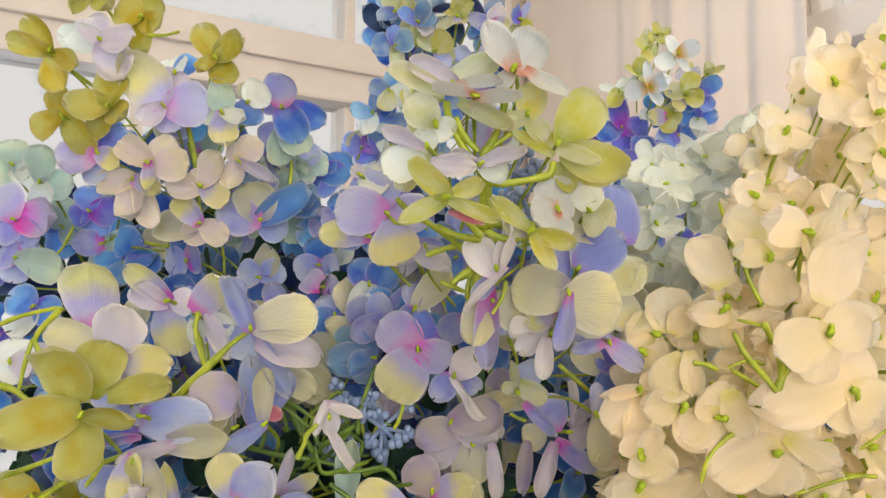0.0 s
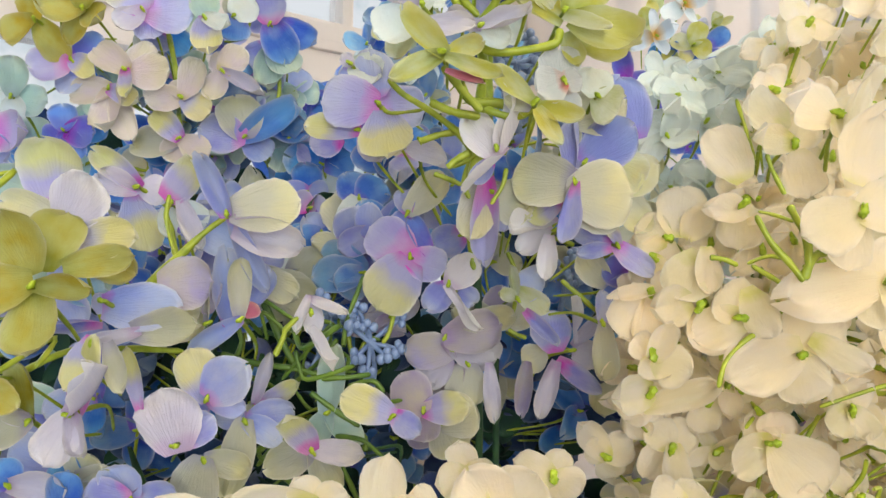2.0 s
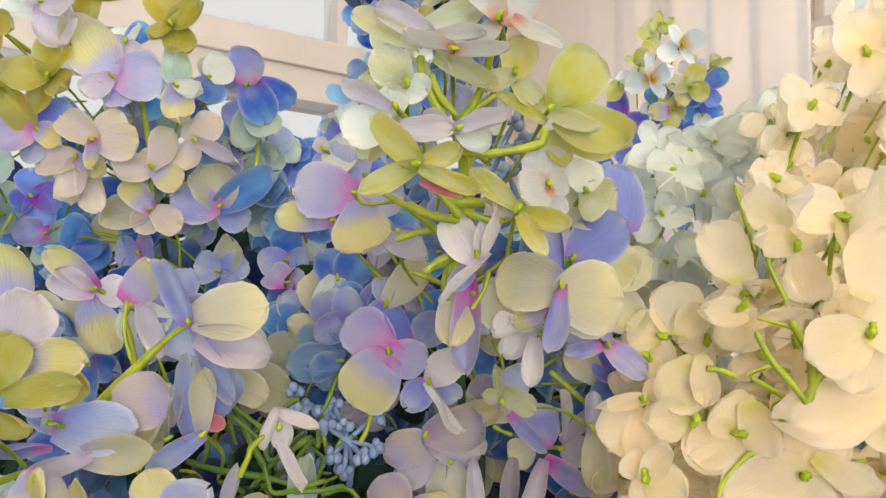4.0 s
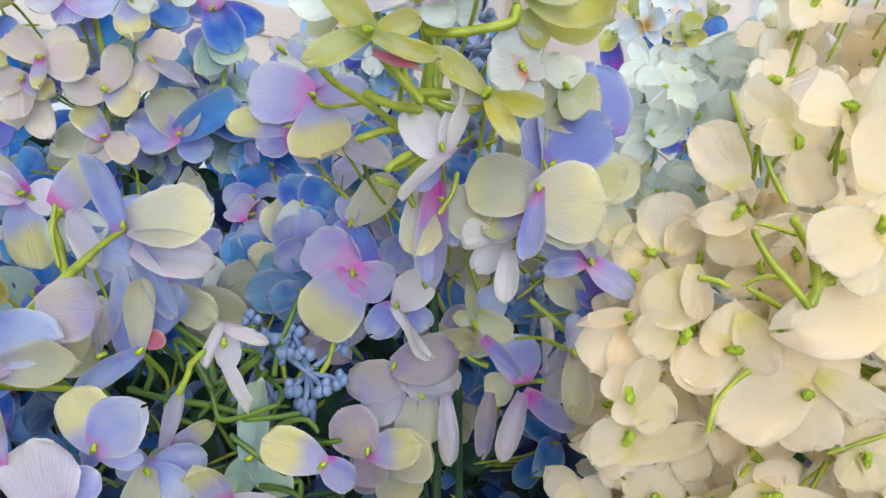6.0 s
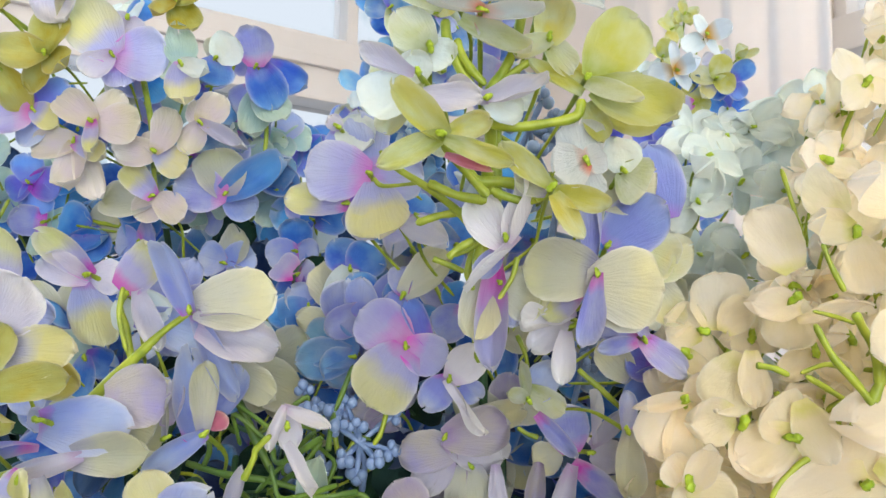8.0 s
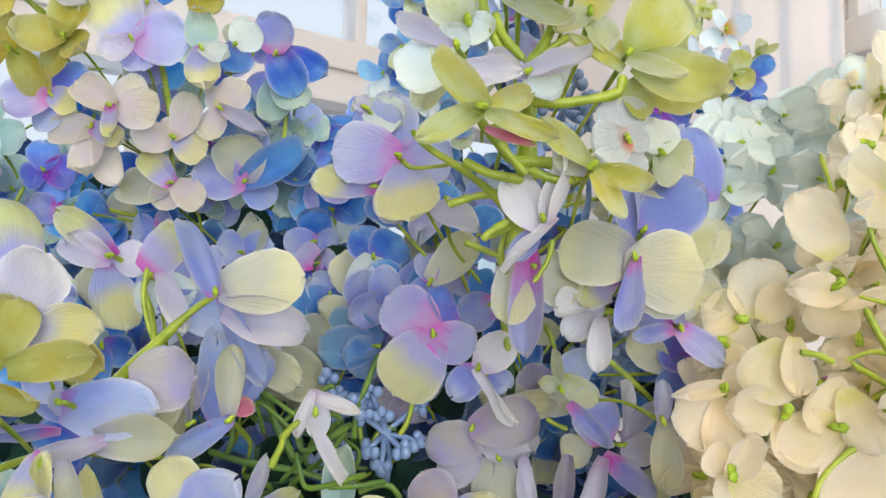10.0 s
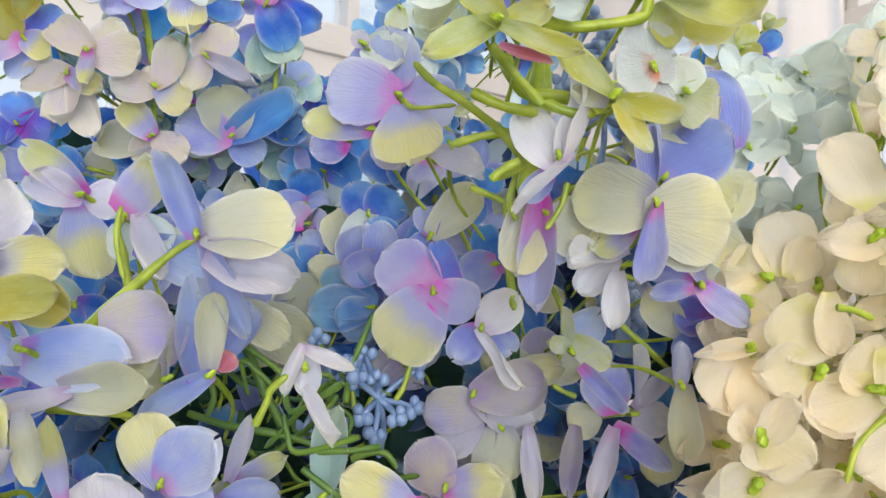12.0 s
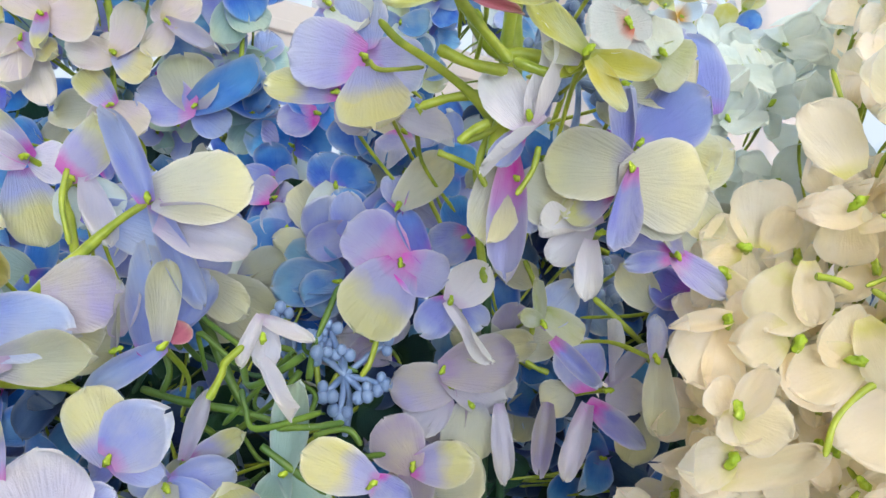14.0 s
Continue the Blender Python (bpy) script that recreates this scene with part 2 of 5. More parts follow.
_r = _n.new("ShaderNodeValToRGB")
_r.color_ramp.elements[0].position, _r.color_ramp.elements[0].color = 0.34, (0.60, 0.72, 0.78, 1)
_r.color_ramp.elements[1].position, _r.color_ramp.elements[1].color = 0.46, (0.95, 0.97, 1.0, 1)
_c = _n.new("ShaderNodeTexCoord")
_l.new(_c.outputs["Object"], _t.inputs["Vector"])
_l.new(_t.outputs[0], _r.inputs[0])
_l.new(_r.outputs[0], _e.inputs["Color"])
_e.inputs["Strength"].default_value = GLOW
_l.new(_e.outputs[0], _n["Material Output"].inputs["Surface"])


# ---- mesh helpers ----
def mesh_of(name, verts, faces, material, smooth=True):
    me = bpy.data.meshes.new(name)
    me.from_pydata(verts, [], faces)
    if smooth:
        me.shade_smooth()
    me.materials.append(material)
    return me


def bevelled(name, corners, material, width=0.006):
    """A box from its eight corners (lower four, upper four), edges softly rounded."""
    bm = bmesh.new()
    vs = [bm.verts.new(c) for c in corners]
    for f in ((3, 2, 1, 0), (4, 5, 6, 7), (0, 1, 5, 4), (1, 2, 6, 5), (2, 3, 7, 6), (3, 0, 4, 7)):
        bm.faces.new([vs[i] for i in f])
    bmesh.ops.recalc_face_normals(bm, faces=bm.faces)
    if width:
        bmesh.ops.bevel(bm, geom=bm.edges[:], offset=width, segments=2, affect="EDGES", profile=0.6)
    me = bpy.data.meshes.new(name)
    bm.to_mesh(me)
    bm.free()
    me.materials.append(material)
    return me


def slab(name, u0, u1, v0, v1, z0, z1, material, parent=None, width=0.006):
    cs = [at(u, v, z) for z in (z0, z1) for u, v in ((u0, v0), (u1, v0), (u1, v1), (u0, v1))]
    ob = new(name, bevelled(name, cs, material, width))
    if parent:
        ob.parent = parent
    return ob


def tube(points, radius, sides=7, taper=0.6):
    """Rings along a smoothed line through the points."""
    pts = [Vector(p) for p in points]
    fine = []
    for i in range(len(pts) - 1):
        p0, p1, p2, p3 = pts[max(i - 1, 0)], pts[i], pts[i + 1], pts[min(i + 2, len(pts) - 1)]
        for k in range(5):
            t = k / 5
            fine.append(0.5 * ((2 * p1) + (p2 - p0) * t + (2 * p0 - 5 * p1 + 4 * p2 - p3) * t * t + (3 * p1 - p0 - 3 * p2 + p3) * t ** 3))
    fine.append(pts[-1])
    verts, faces = [], []
    for i, p in enumerate(fine):
        d = (fine[min(i + 1, len(fine) - 1)] - fine[max(i - 1, 0)]).normalized()
        side = d.cross(Vector((0.3, 0.2, 1.0))).normalized()
        other = side.cross(d)
        f = i / (len(fine) - 1)
        r = radius * (1.0 - (1.0 - taper) * f) * (1.0 + 0.10 * math.sin(9.0 * f + radius * 9000) + 0.06 * math.sin(23.0 * f))
        if i == 0:
            r *= 0.8
        elif i == len(fine) - 1:
            r *= 0.55
        for k in range(sides):
            a = 2 * math.pi * k / sides
            verts.append(p + (side * math.cos(a) + other * math.sin(a)) * r)
    for i in range(len(fine) - 1):
        for k in range(sides):
            j = (k + 1) % sides
            faces.append((i * sides + k, i * sides + j, (i + 1) * sides + j, (i + 1) * sides + k))
    faces.append(tuple(range(sides)))
    faces.append(tuple((len(fine) - 1) * sides + k for k in reversed(range(sides))))
    return verts, faces


# ---- the room ----
def structure(ob, label, category):
    return tagged(ob, label, category, kind="structure")


structure(slab("floor", -0.3, ROOM_U + 0.3, -0.3, ROOM_V + 0.3, -0.12, 0.0, FLOOR, width=0), "brown boarded floor under the flower table", "floor")
structure(slab("ceiling", -0.3, ROOM_U + 0.3, -0.3, ROOM_V + 0.3, ROOM_Z, ROOM_Z + 0.12, CEILING, width=0), "plain off-white ceiling", "ceiling")
# window wall (v = 0): openings 0.12..2.95 wide, lower lights to 1.74 and upper lights from 1.94
wall = new("wall_north", None)
structure(wall, "beige plastered wall with tall white-painted windows", "wall")
slab("wall_pier", -0.3, 0.10, -0.15, 0, 0, ROOM_Z, PLASTER, wall, 0)
slab("wall_pier", 2.98, ROOM_U + 0.3, -0.15, 0, 0, ROOM_Z, PLASTER, wall, 0)
slab("wall_apron", 0.10, 2.98, -0.15, 0, 0, 0.82, PLASTER, wall, 0)
slab("wall_head", 0.10, 2.98, -0.15, 0, 2.62, ROOM_Z, PLASTER, wall, 0)


def window(name, u0, u1, lights, z_low, z_high, transom, thick, material):
    win = new(name, None)
    win.matrix_world = Matrix.Translation(at(u0, 0, z_low))
    inv = win.matrix_world.inverted()

    def piece(kind, a0, a1, b0, b1, z0, z1, mat, width=0.006):
        ob = slab(kind, a0, a1, b0, b1, z0, z1, mat, None, width)
        ob.parent, ob.matrix_parent_inverse = win, inv
        return ob
    piece("transom", u0, u1, -0.10, 0.035, transom[0], transom[1], material, 0.01)
    piece("transom_bead", u0, u1, 0.036, 0.055, transom[0] + 0.085, transom[0] + 0.115, material, 0.004)
    piece("window_sill", u0 - 0.04, u1 + 0.04, -0.10, 0.09, z_low - 0.04, z_low, material, 0.01)
    piece("window_frame", u0, u1, -0.10, 0.02, z_high - 0.06, z_high, material)
    step = (u1 - u0) / lights
    for i in range(lights + 1):
        c = u0 + i * step
        for z0, z1 in ((z_low, transom[0]), (transom[1], z_high)):
            piece("mullion", c - thick, c + thick, -0.09, 0.0, z0, z1, material)
            if i < lights:
                pane = piece("pane", c + thick, c + step - thick, -0.05, -0.044, z0, z1, GLASS, 0)
                pane.visible_shadow = False
    return win


structure(window("window_1", 0.11, 2.97, 5, 0.82, 2.62, (1.755, 1.93), 0.017, PAINT), "white-painted timber window with transom and bright panes", "window")
# curtain wall (u = 0)
wall = new("wall_east", None)
structure(wall, "beige wall behind pale curtain with a high window", "wall")
slab("wall_pier", -0.15, 0, 0, 0.96, 0, ROOM_Z, PLASTER, wall, 0)
slab("wall_pier", -0.15, 0, 4.2, ROOM_V, 0, ROOM_Z, PLASTER, wall, 0)
slab("wall_apron", -0.15, 0, 0.96, 4.2, 0, 0.85, PLASTER, wall, 0)
slab("wall_head", -0.15, 0, 0.96, 4.2, 2.62, ROOM_Z, PLASTER, wall, 0)
win = new("window_2", None)
structure(win, "white-painted window beside the curtain", "window")
for z0, z1 in ((0.85, 0.91), (1.78, 1.86), (2.56, 2.62)):
    slab("window_frame", -0.10, 0.02, 0.96, 4.2, z0, z1, PAINT, win)
for i in range(5):
    c = 0.975 + i * 0.80
    slab("mullion", -0.09, 0.0, c - 0.015, c + 0.015, 0.91, 2.56, PAINT, win)
    if i < 4:
        slab("pane", -0.05, -0.044, c + 0.015, c + 0.785, 0.91, 2.56, GLASS, win, 0).visible_shadow = False
# walls out of sight close the room
structure(slab("wall_west", ROOM_U, ROOM_U + 0.15, -0.15, ROOM_V + 0.15, 0, ROOM_Z, PLASTER, None, 0), "plain beige plastered wall", "wall")
# The opening in this unseen wall is added to admit the front light.
wall = new("wall_south", None)
structure(wall, "beige wall out of view with a wide opening added for front light", "wall")
slab("wall_pier", -0.15, 2.0, ROOM_V, ROOM_V + 0.15, 0, ROOM_Z, PLASTER, wall, 0)
slab("wall_pier", 4.6, ROOM_U, ROOM_V, ROOM_V + 0.15, 0, ROOM_Z, PLASTER, wall, 0)
slab("wall_apron", 2.0, 4.6, ROOM_V, ROOM_V + 0.15, 0, 0.5, PLASTER, wall, 0)
slab("wall_head", 2.0, 4.6, ROOM_V, ROOM_V + 0.15, 2.5, ROOM_Z, PLASTER, wall, 0)
# bright distance outside the two windows in view
structure(slab("backdrop", -3.0, 6.0, -2.6, -2.55, -0.5, 5.0, OUTSIDE, None, 0), "overexposed pale sky and faint trees outside", "backdrop")
structure(slab("backdrop", -2.6, -2.55, -2.0, 6.5, -0.5, 5.0, OUTSIDE, None, 0), "overexposed pale sky outside", "backdrop")


def curtain(v0, v1, u, pleats, z0, z1):
    """A pleated cloth, drawn flat beside the window and gathered into deeper folds further on."""
    nx, nz = pleats * 14, 14
    verts, faces = [], []
    for j in range(nz + 1):
        for i in range(nx + 1):
            f = i / nx
            z = z0 + (z1 - z0) * j / nz
            deep = 0.15 + 0.85 * min(1.0, max(0.0, (f - 0.30) / 0.25))
            fold = math.sin(2 * math.pi * pleats * f + 0.8 * math.sin(7 * f) + 0.15 * z) + 0.35 * math.sin(2 * math.pi * pleats * 2.3 * f + z)
            verts.append(at(u + 0.010 * fold * deep, v0 + (v1 - v0) * f, z))
    for j in range(nz):
        for i in range(nx):
            a = j * (nx + 1) + i
            faces.append((a, a + 1, a + nx + 2, a + nx + 1))
    ob = new("curtain", mesh_of("curtain", verts, faces, VOILE))
    mod = ob.modifiers.new("cloth", "SOLIDIFY")
    mod.thickness = 0.003
    return tagged(ob, "pale pinkish beige pleated curtain hanging beside the window", "curtain")


curtain(0.04, 1.0, 0.07, 7, 0.02, 2.72)
rail = new("curtain_rail", mesh_of("curtain_rail", *tube([at(0.09, 0.2, 2.74), at(0.09, 0.7, 2.74), at(0.09, 1.3, 2.74)], 0.012), PAINT))
tagged(rail, "white curtain rail fixed above the curtain", "curtain rail")
# Unseen fixture added around the warm light.
lamp = new("unseen_ceiling_lamp", bevelled("unseen_ceiling_lamp", [at(u, v, z) for z in (ROOM_Z - 0.14, ROOM_Z) for u, v in ((1.3, 2.7), (1.9, 2.7), (1.9, 3.3), (1.3, 3.3))], LAMPSHELL, 0.03))
tagged(lamp, "square white enamelled ceiling lamp, added out of view", "ceiling lamp")

# table that carries the arrangement
TABLE_Z = 0.80
table = new("table", None)
tagged(table, "table with grey-blue cloth under the flower arrangement", "table")
for name, (x0, x1, y0, y1, z0, z1), mat in [("tabletop", (-0.75, 0.75, 0.28, 1.25, TABLE_Z - 0.04, TABLE_Z), CLOTH)] + [
        ("leg", (x - 0.03, x + 0.03, y - 0.03, y + 0.03, 0.0, TABLE_Z - 0.04), PAINT) for x in (-0.68, 0.68) for y in (0.35, 1.18)]:
    ob = new(name, bevelled(name, [Vector((x, y, z)) for z in (z0, z1) for x, y in ((x0, y0), (x1, y0), (x1, y1), (x0, y1))], mat))
    ob.parent = table


# ---- flower parts ----
def petal_shape(key, seed, long=False):
    """A cloth petal one unit long: short claw, broad round blade, cupped and creased, the cut rim slightly frayed."""
    rng = random.Random(seed)
    nx, ny = 13, 14
    broad = rng.uniform(0.52, 0.64) if long else rng.uniform(0.50, 0.60)
    claw = rng.uniform(0.20, 0.28) if long else rng.uniform(0.15, 0.22)
    blunt = rng.uniform(2.2, 2.7)
    cup, curl, twist = rng.uniform(0.00, 0.42), rng.uniform(-0.30, 0.20), rng.uniform(-0.28, 0.28)
    ruff, phase = rng.uniform(0.012, 0.045), rng.uniform(0, 6)
    pucker = rng.uniform(0.006, 0.026)
    skew, crease = rng.uniform(-0.07, 0.07), rng.choice((0, 0, 0.06, 0.12, -0.08))
    roll, dome = rng.uniform(-0.05, 0.06), rng.uniform(-0.07, 0.05)
    bend = rng.uniform(-0.07, 0.07)
    flip = rng.choice((0, 0, 0, 0.10, -0.12))
    if key in ("cream", "pale", "white", "snow"):
        ruff, twist, pucker, cup = ruff * 2.3, twist * 1.7, pucker * 1.9, cup * 1.1
    verts, faces, rim = [], [], []
    for j in range(ny + 1):
        f = j / ny
        v = 0.35 * f + 0.65 * math.sin(0.5 * math.pi * f)
        if v < broad:
            half = claw + (0.5 - claw) * math.sin(0.5 * math.pi * v / broad) ** 0.95
        else:
            half = 0.5 * max(0.0, 1 - ((v - broad) / (1.0 - broad)) ** blunt) ** 0.5
        half = max(half, 0.03)
        for i in range(nx + 1):
            a = math.sin(0.5 * math.pi * ((i / nx) * 2 - 1))
            edge = abs(a) ** 3 * min(1.0, 2 * v) + v ** 6
            outer = max(abs(a) ** 12, v ** 24)
            fray = 1 + 0.025 * outer * rng.uniform(-1.2, 1) * min(1.0, 2 * v)
            x = a * half * (1 + 0.035 * math.sin(5 * v + phase)) * fray + skew * v * v
            y = broad + (v - broad) * fray + 0.02 * v ** 6 * math.sin(4 * a + phase)
            z = cup * (a * a * half * 1.3) + curl * v ** 2.2 - 0.06 * math.sin(math.pi * v) + twist * a * half * v
            z += ruff * edge * math.sin(6 * a + 7 * v + phase) + pucker * math.sin(8.5 * a + 2.0 * v + phase) * v * (1 - 0.4 * v) + crease * abs(a) * half
            z += roll * edge ** 3 - dome * (1 - a * a) * math.sin(math.pi * v)
            z += bend * math.sin(2.2 * a + 1.5 * v + phase) * v
            z += flip * max(0.0, a * math.copysign(1, skew)) ** 2 * v
            verts.append((x, y, z))
            rim.append(outer * min(1.0, 3 * v))
    for j in range(ny):
        for i in range(nx):
            k = j * (nx + 1) + i
            faces.append((k, k + 1, k + nx + 2, k + nx + 1))
    me = mesh_of("petal_" + key, verts, faces, PETALS[key])
    layer = me.attributes.new("rim", "FLOAT", "POINT")
    layer.data.foreach_set("value", rim)
    return me


LONG = {key: [petal_shape(key, 300 + 7 * i, True) for i in range(8)] for key in PETALS}
SHAPES = {key: [petal_shape(key, 40 + 7 * i) for i in range(12)] for key in PETALS}


def calyx_shape(seed, size=1.0):
    """The green back of a floret: a short moulded tube end with a ragged flat lobe."""
    rng = random.Random(seed)
    bm = bmesh.new()
    bmesh.ops.create_icosphere(bm, subdivisions=2, radius=0.001, matrix=Matrix.Translation((0, -0.0016, 0)) @ Matrix.Diagonal((1.5, 1.3, 1.15, 1)))
    turn = Matrix.Rotation(rng.uniform(-0.5, 0.5), 4, "Y")
    bmesh.ops.create_icosphere(bm, subdivisions=2, radius=0.001, matrix=turn @ Matrix.Translation((rng.uniform(0.0009, 0.0017), -0.0014, 0)) @ Matrix.Rotation(0.5, 4, "Z") @ Matrix.Diagonal((rng.uniform(1.5, 2.3), 0.7, rng.uniform(0.7, 1.2), 1)))
    for v in bm.verts:
        v.co = (v.co + Vector((rng.uniform(-1, 1), rng.uniform(-1, 1), rng.uniform(-1, 1))) * 0.00042) * size
    me = bpy.data.meshes.new("calyx")
    bm.to_mesh(me)
    bm.free()
    me.shade_smooth()
    me.materials.append(LIME)
    return me


CALYX = [calyx_shape(s, 1.1) for s in range(10)]
# Lime calyxes recoloured dark: painted shade for the deepest florets.
SHADED_CALYX = []
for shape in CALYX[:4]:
    SHADED_CALYX.append(shape.copy())
    SHADED_CALYX[-1].materials[0] = DARK
BROAD_CALYX = [calyx_shape(s + 20, 1.65) for s in range(10)]
DICE = random.Random(11)


def spray(label, x, y, z, foot_x, foot_y):
    """A cloth hydrangea on its stem: (x, y, z) is where the stalks fork."""
    head = new("hydrangea_spray", None)
    head.matrix_world = Matrix.Translation((foot_x, foot_y, TABLE_Z))
    tagged(head, label, "artificial flower", "hydrangeas in the arrangement")
    head["fork"] = (x, y, z)
    ground = Vector((foot_x, foot_y, TABLE_Z))
    fork = Vector((x, y, z))
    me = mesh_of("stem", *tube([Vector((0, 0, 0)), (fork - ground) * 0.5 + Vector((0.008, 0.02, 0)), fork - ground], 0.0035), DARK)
    new("stem", me).parent = head
    return head


def floret(head, x, y, z, *petals, stalk=True):
    """One floret; each petal: kind, turn in degrees, length and width in mm, lean towards the viewer in degrees."""
    c = Vector((x, y, z))
    base = head.matrix_world.translation
    ob = new("floret", DICE.choice(BROAD_CALYX if petals[0][0] == "cream" else SHADED_CALYX if petals[0][0] in ("leaf", "navy") else CALYX))
    ob.parent = head
    ob.matrix_basis = Matrix.Translation(c - base) @ Matrix.Rotation(DICE.uniform(0, 6.28), 4, "Y")
    inv = ob.matrix_basis.to_3x3().inverted().to_4x4()
    order = sorted(range(len(petals)), key=lambda i: -petals[i][4])
    for n, (kind, turn, length, width, lean, *slide) in enumerate(petals):
        lean = lean or DICE.uniform(-18, 12)
        a, b = radians(turn), radians(lean)
        axis = Vector((math.cos(a) * math.cos(b), -math.sin(b), math.sin(a) * math.cos(b)))
        side = Vector((math.sin(a), 0, -math.cos(a)))
        full = max(width, 0.25 * length)
        roll = math.acos(min(1.0, width / full)) + DICE.uniform(-0.05, 0.22)
        face = [Matrix.Rotation(r, 3, axis) @ side for r in (roll, -roll)]
        side = max(face, key=lambda f: f.cross(axis).z * (1 if f.cross(axis).y < 0 else -1)) if DICE.random() < 0.7 else DICE.choice(face)
        normal = side.cross(axis).normalized()
        if normal.y > 0:
            side, normal = -side, -normal
        m = Matrix.Identity(4)
        for col, vec in enumerate((side * full * 0.00108, axis * length * 0.00104, normal * length * 0.001)):
            for row in range(3):
                m[row][col] = vec[row]
        m.translation = axis * -0.0012 + Vector((0, 0.0004 + 0.0019 * order.index(n), 0))
        if slide:
            m.translation += Vector((slide[0], 0, slide[1])) * 0.001
        p = new("petal", DICE.choice((SHAPES if full > 0.6 * length else LONG)[kind]))
        p.parent = ob
        p.matrix_basis = inv @ m
    if stalk:
        fork = Vector(head["fork"])
        away = fork - c
        reach = min(0.055, away.length)
        end = c + away.normalized() * reach + Vector((0, 0.012, 0))
        bend = c + Vector((0, 0.012, 0)) + away.normalized() * reach * 0.4 + Vector((DICE.uniform(-.007, .007), 0, DICE.uniform(-.007, .007)))
        pts = [c + Vector((0, 0.001, 0)) - c, bend - c, end - c]
        s = new("stalk", mesh_of("stalk", *tube(pts, 0.0013, 6), STEM))
        s.parent = ob
        s.matrix_basis = inv
    return ob


def loose_floret(head, x, y, z, length, kinds, yaw=None):
    """A floret of four petals turned by chance, facing more or less away from its fork."""
    start = DICE.uniform(0, 90)
    petals = []
    tilt, way = DICE.uniform(4, 52), DICE.uniform(0, 360)
    for i, kind in enumerate(kinds):
        turn = start + 360 / max(4, len(kinds)) * i + DICE.uniform(-14, 14)
        near = math.cos(radians(turn - way))
        lean = tilt * near + DICE.uniform(0, 16)
        squash = 1 - 0.55 * (1 - abs(near)) * tilt / 52
        petals.append((kind, turn, length * DICE.uniform(0.85, 1.12), length * 0.86 * squash * DICE.uniform(0.72, 1.08), lean))
    return floret(head, x, y, z, *petals)


def twig(head, thick, *points, material=STEM, taper=0.85):
    """A green moulded twig through the points; thick in mm."""
    base = head.matrix_world.translation
    ob = new("twig", mesh_of("twig", *tube([Vector(p) - base for p in points], thick * 0.0006, 8, taper), material))
    ob.parent = head
    return ob


def berries(head, x, y, z, count, spread, size=0.0029):
    """Small waxy blue buds, two or three at the end of each short forked sprig."""
    base = head.matrix_world.translation
    c = Vector((x, y, z))
    group = new("berry_twig", mesh_of("berry_twig", *tube([c - base + Vector((0, 0.02, -0.03)), c - base + Vector((0.002, 0.01, -0.012)), c - base], 0.0020), BERRY))
    group.parent = head
    bm = bmesh.new()
    bmesh.ops.create_icosphere(bm, subdivisions=2, radius=1.0)
    me = bpy.data.meshes.new("berry")
    bm.to_mesh(me)
    bm.free()
    me.shade_smooth()
    me.materials.append(BERRY)
    for i in range(count):
        way = Vector((DICE.uniform(-1, 1), DICE.uniform(-0.7, 0.3), DICE.uniform(-1, 1))).normalized()
        off = way * spread * DICE.uniform(0.55, 1.25)
        across = way.cross(Vector((0, 1, 0.2))).normalized()
        s = new("berry_stalk", mesh_of("berry_stalk", *tube([c - base, c - base + off * 0.5 + Vector((0, 0.003, 0)), c - base + off], 0.0017, 6, 0.9), BERRY))
        s.parent = group
        for k, (side, along) in enumerate(((-0.95, 0.0), (0.95, 0.1), (0.1, 1.0))):
            b = new("berry", me)
            b.parent = group
            big = size * DICE.uniform(0.8, 1.15)
            b.matrix_basis = Matrix.Translation(c - base + off + (across * side + way * along) * size * 1.15) @ Matrix.Diagonal((big, big, big * 1.12, 1))


def scatter(head, count, xs, ys, zs, length, palette, seed):
    """Deeper florets that close a head behind its outer ones."""
    rng = random.Random(seed)
    for i in range(count):
        x, y, z = rng.uniform(*xs), rng.uniform(*ys), rng.uniform(*zs)
        loose_floret(head, x, y, z, rng.uniform(*length), [rng.choice(palette) for _ in range(4)])


def dome(head, count, palette, seed):
    """Florets over the rounded front of the large cream head."""
    rng = random.Random(seed)
    for i in range(count):
        x, z = rng.uniform(0.12, 0.33), rng.uniform(1.00, 1.34)
        y = 0.480 + 0.08 * ((x - 0.20) / 0.12) ** 2 + 0.08 * ((z - 1.17) / 0.15) ** 2 + rng.uniform(0.0, 0.03)
        if z < 1.16 + 1.6 * (x - 0.13):
            loose_floret(head, x, min(y, 0.58), z, rng.uniform(18, 23), [palette] * 4)


def tendrils(head, count, xs, ys, zs, thick, material, seed):
    """Short curled green side twigs between the florets."""
    rng = random.Random(seed)
    for i in range(count):
        p = Vector((rng.uniform(*xs), rng.uniform(*ys), rng.uniform(*zs)))
        way = Vector((rng.uniform(-1, 1), rng.uniform(-0.1, 0.5), rng.uniform(-1, 0.6))).normalized() * rng.uniform(0.014, 0.034)
        sag = Vector((rng.uniform(-1, 1), rng.uniform(-0.3, 0.3), rng.uniform(-1, 1))) * 0.011
        twig(head, rng.uniform(*thick), p, p + way * 0.5 + sag, p + way, p + way * 1.4 - sag, material=material)


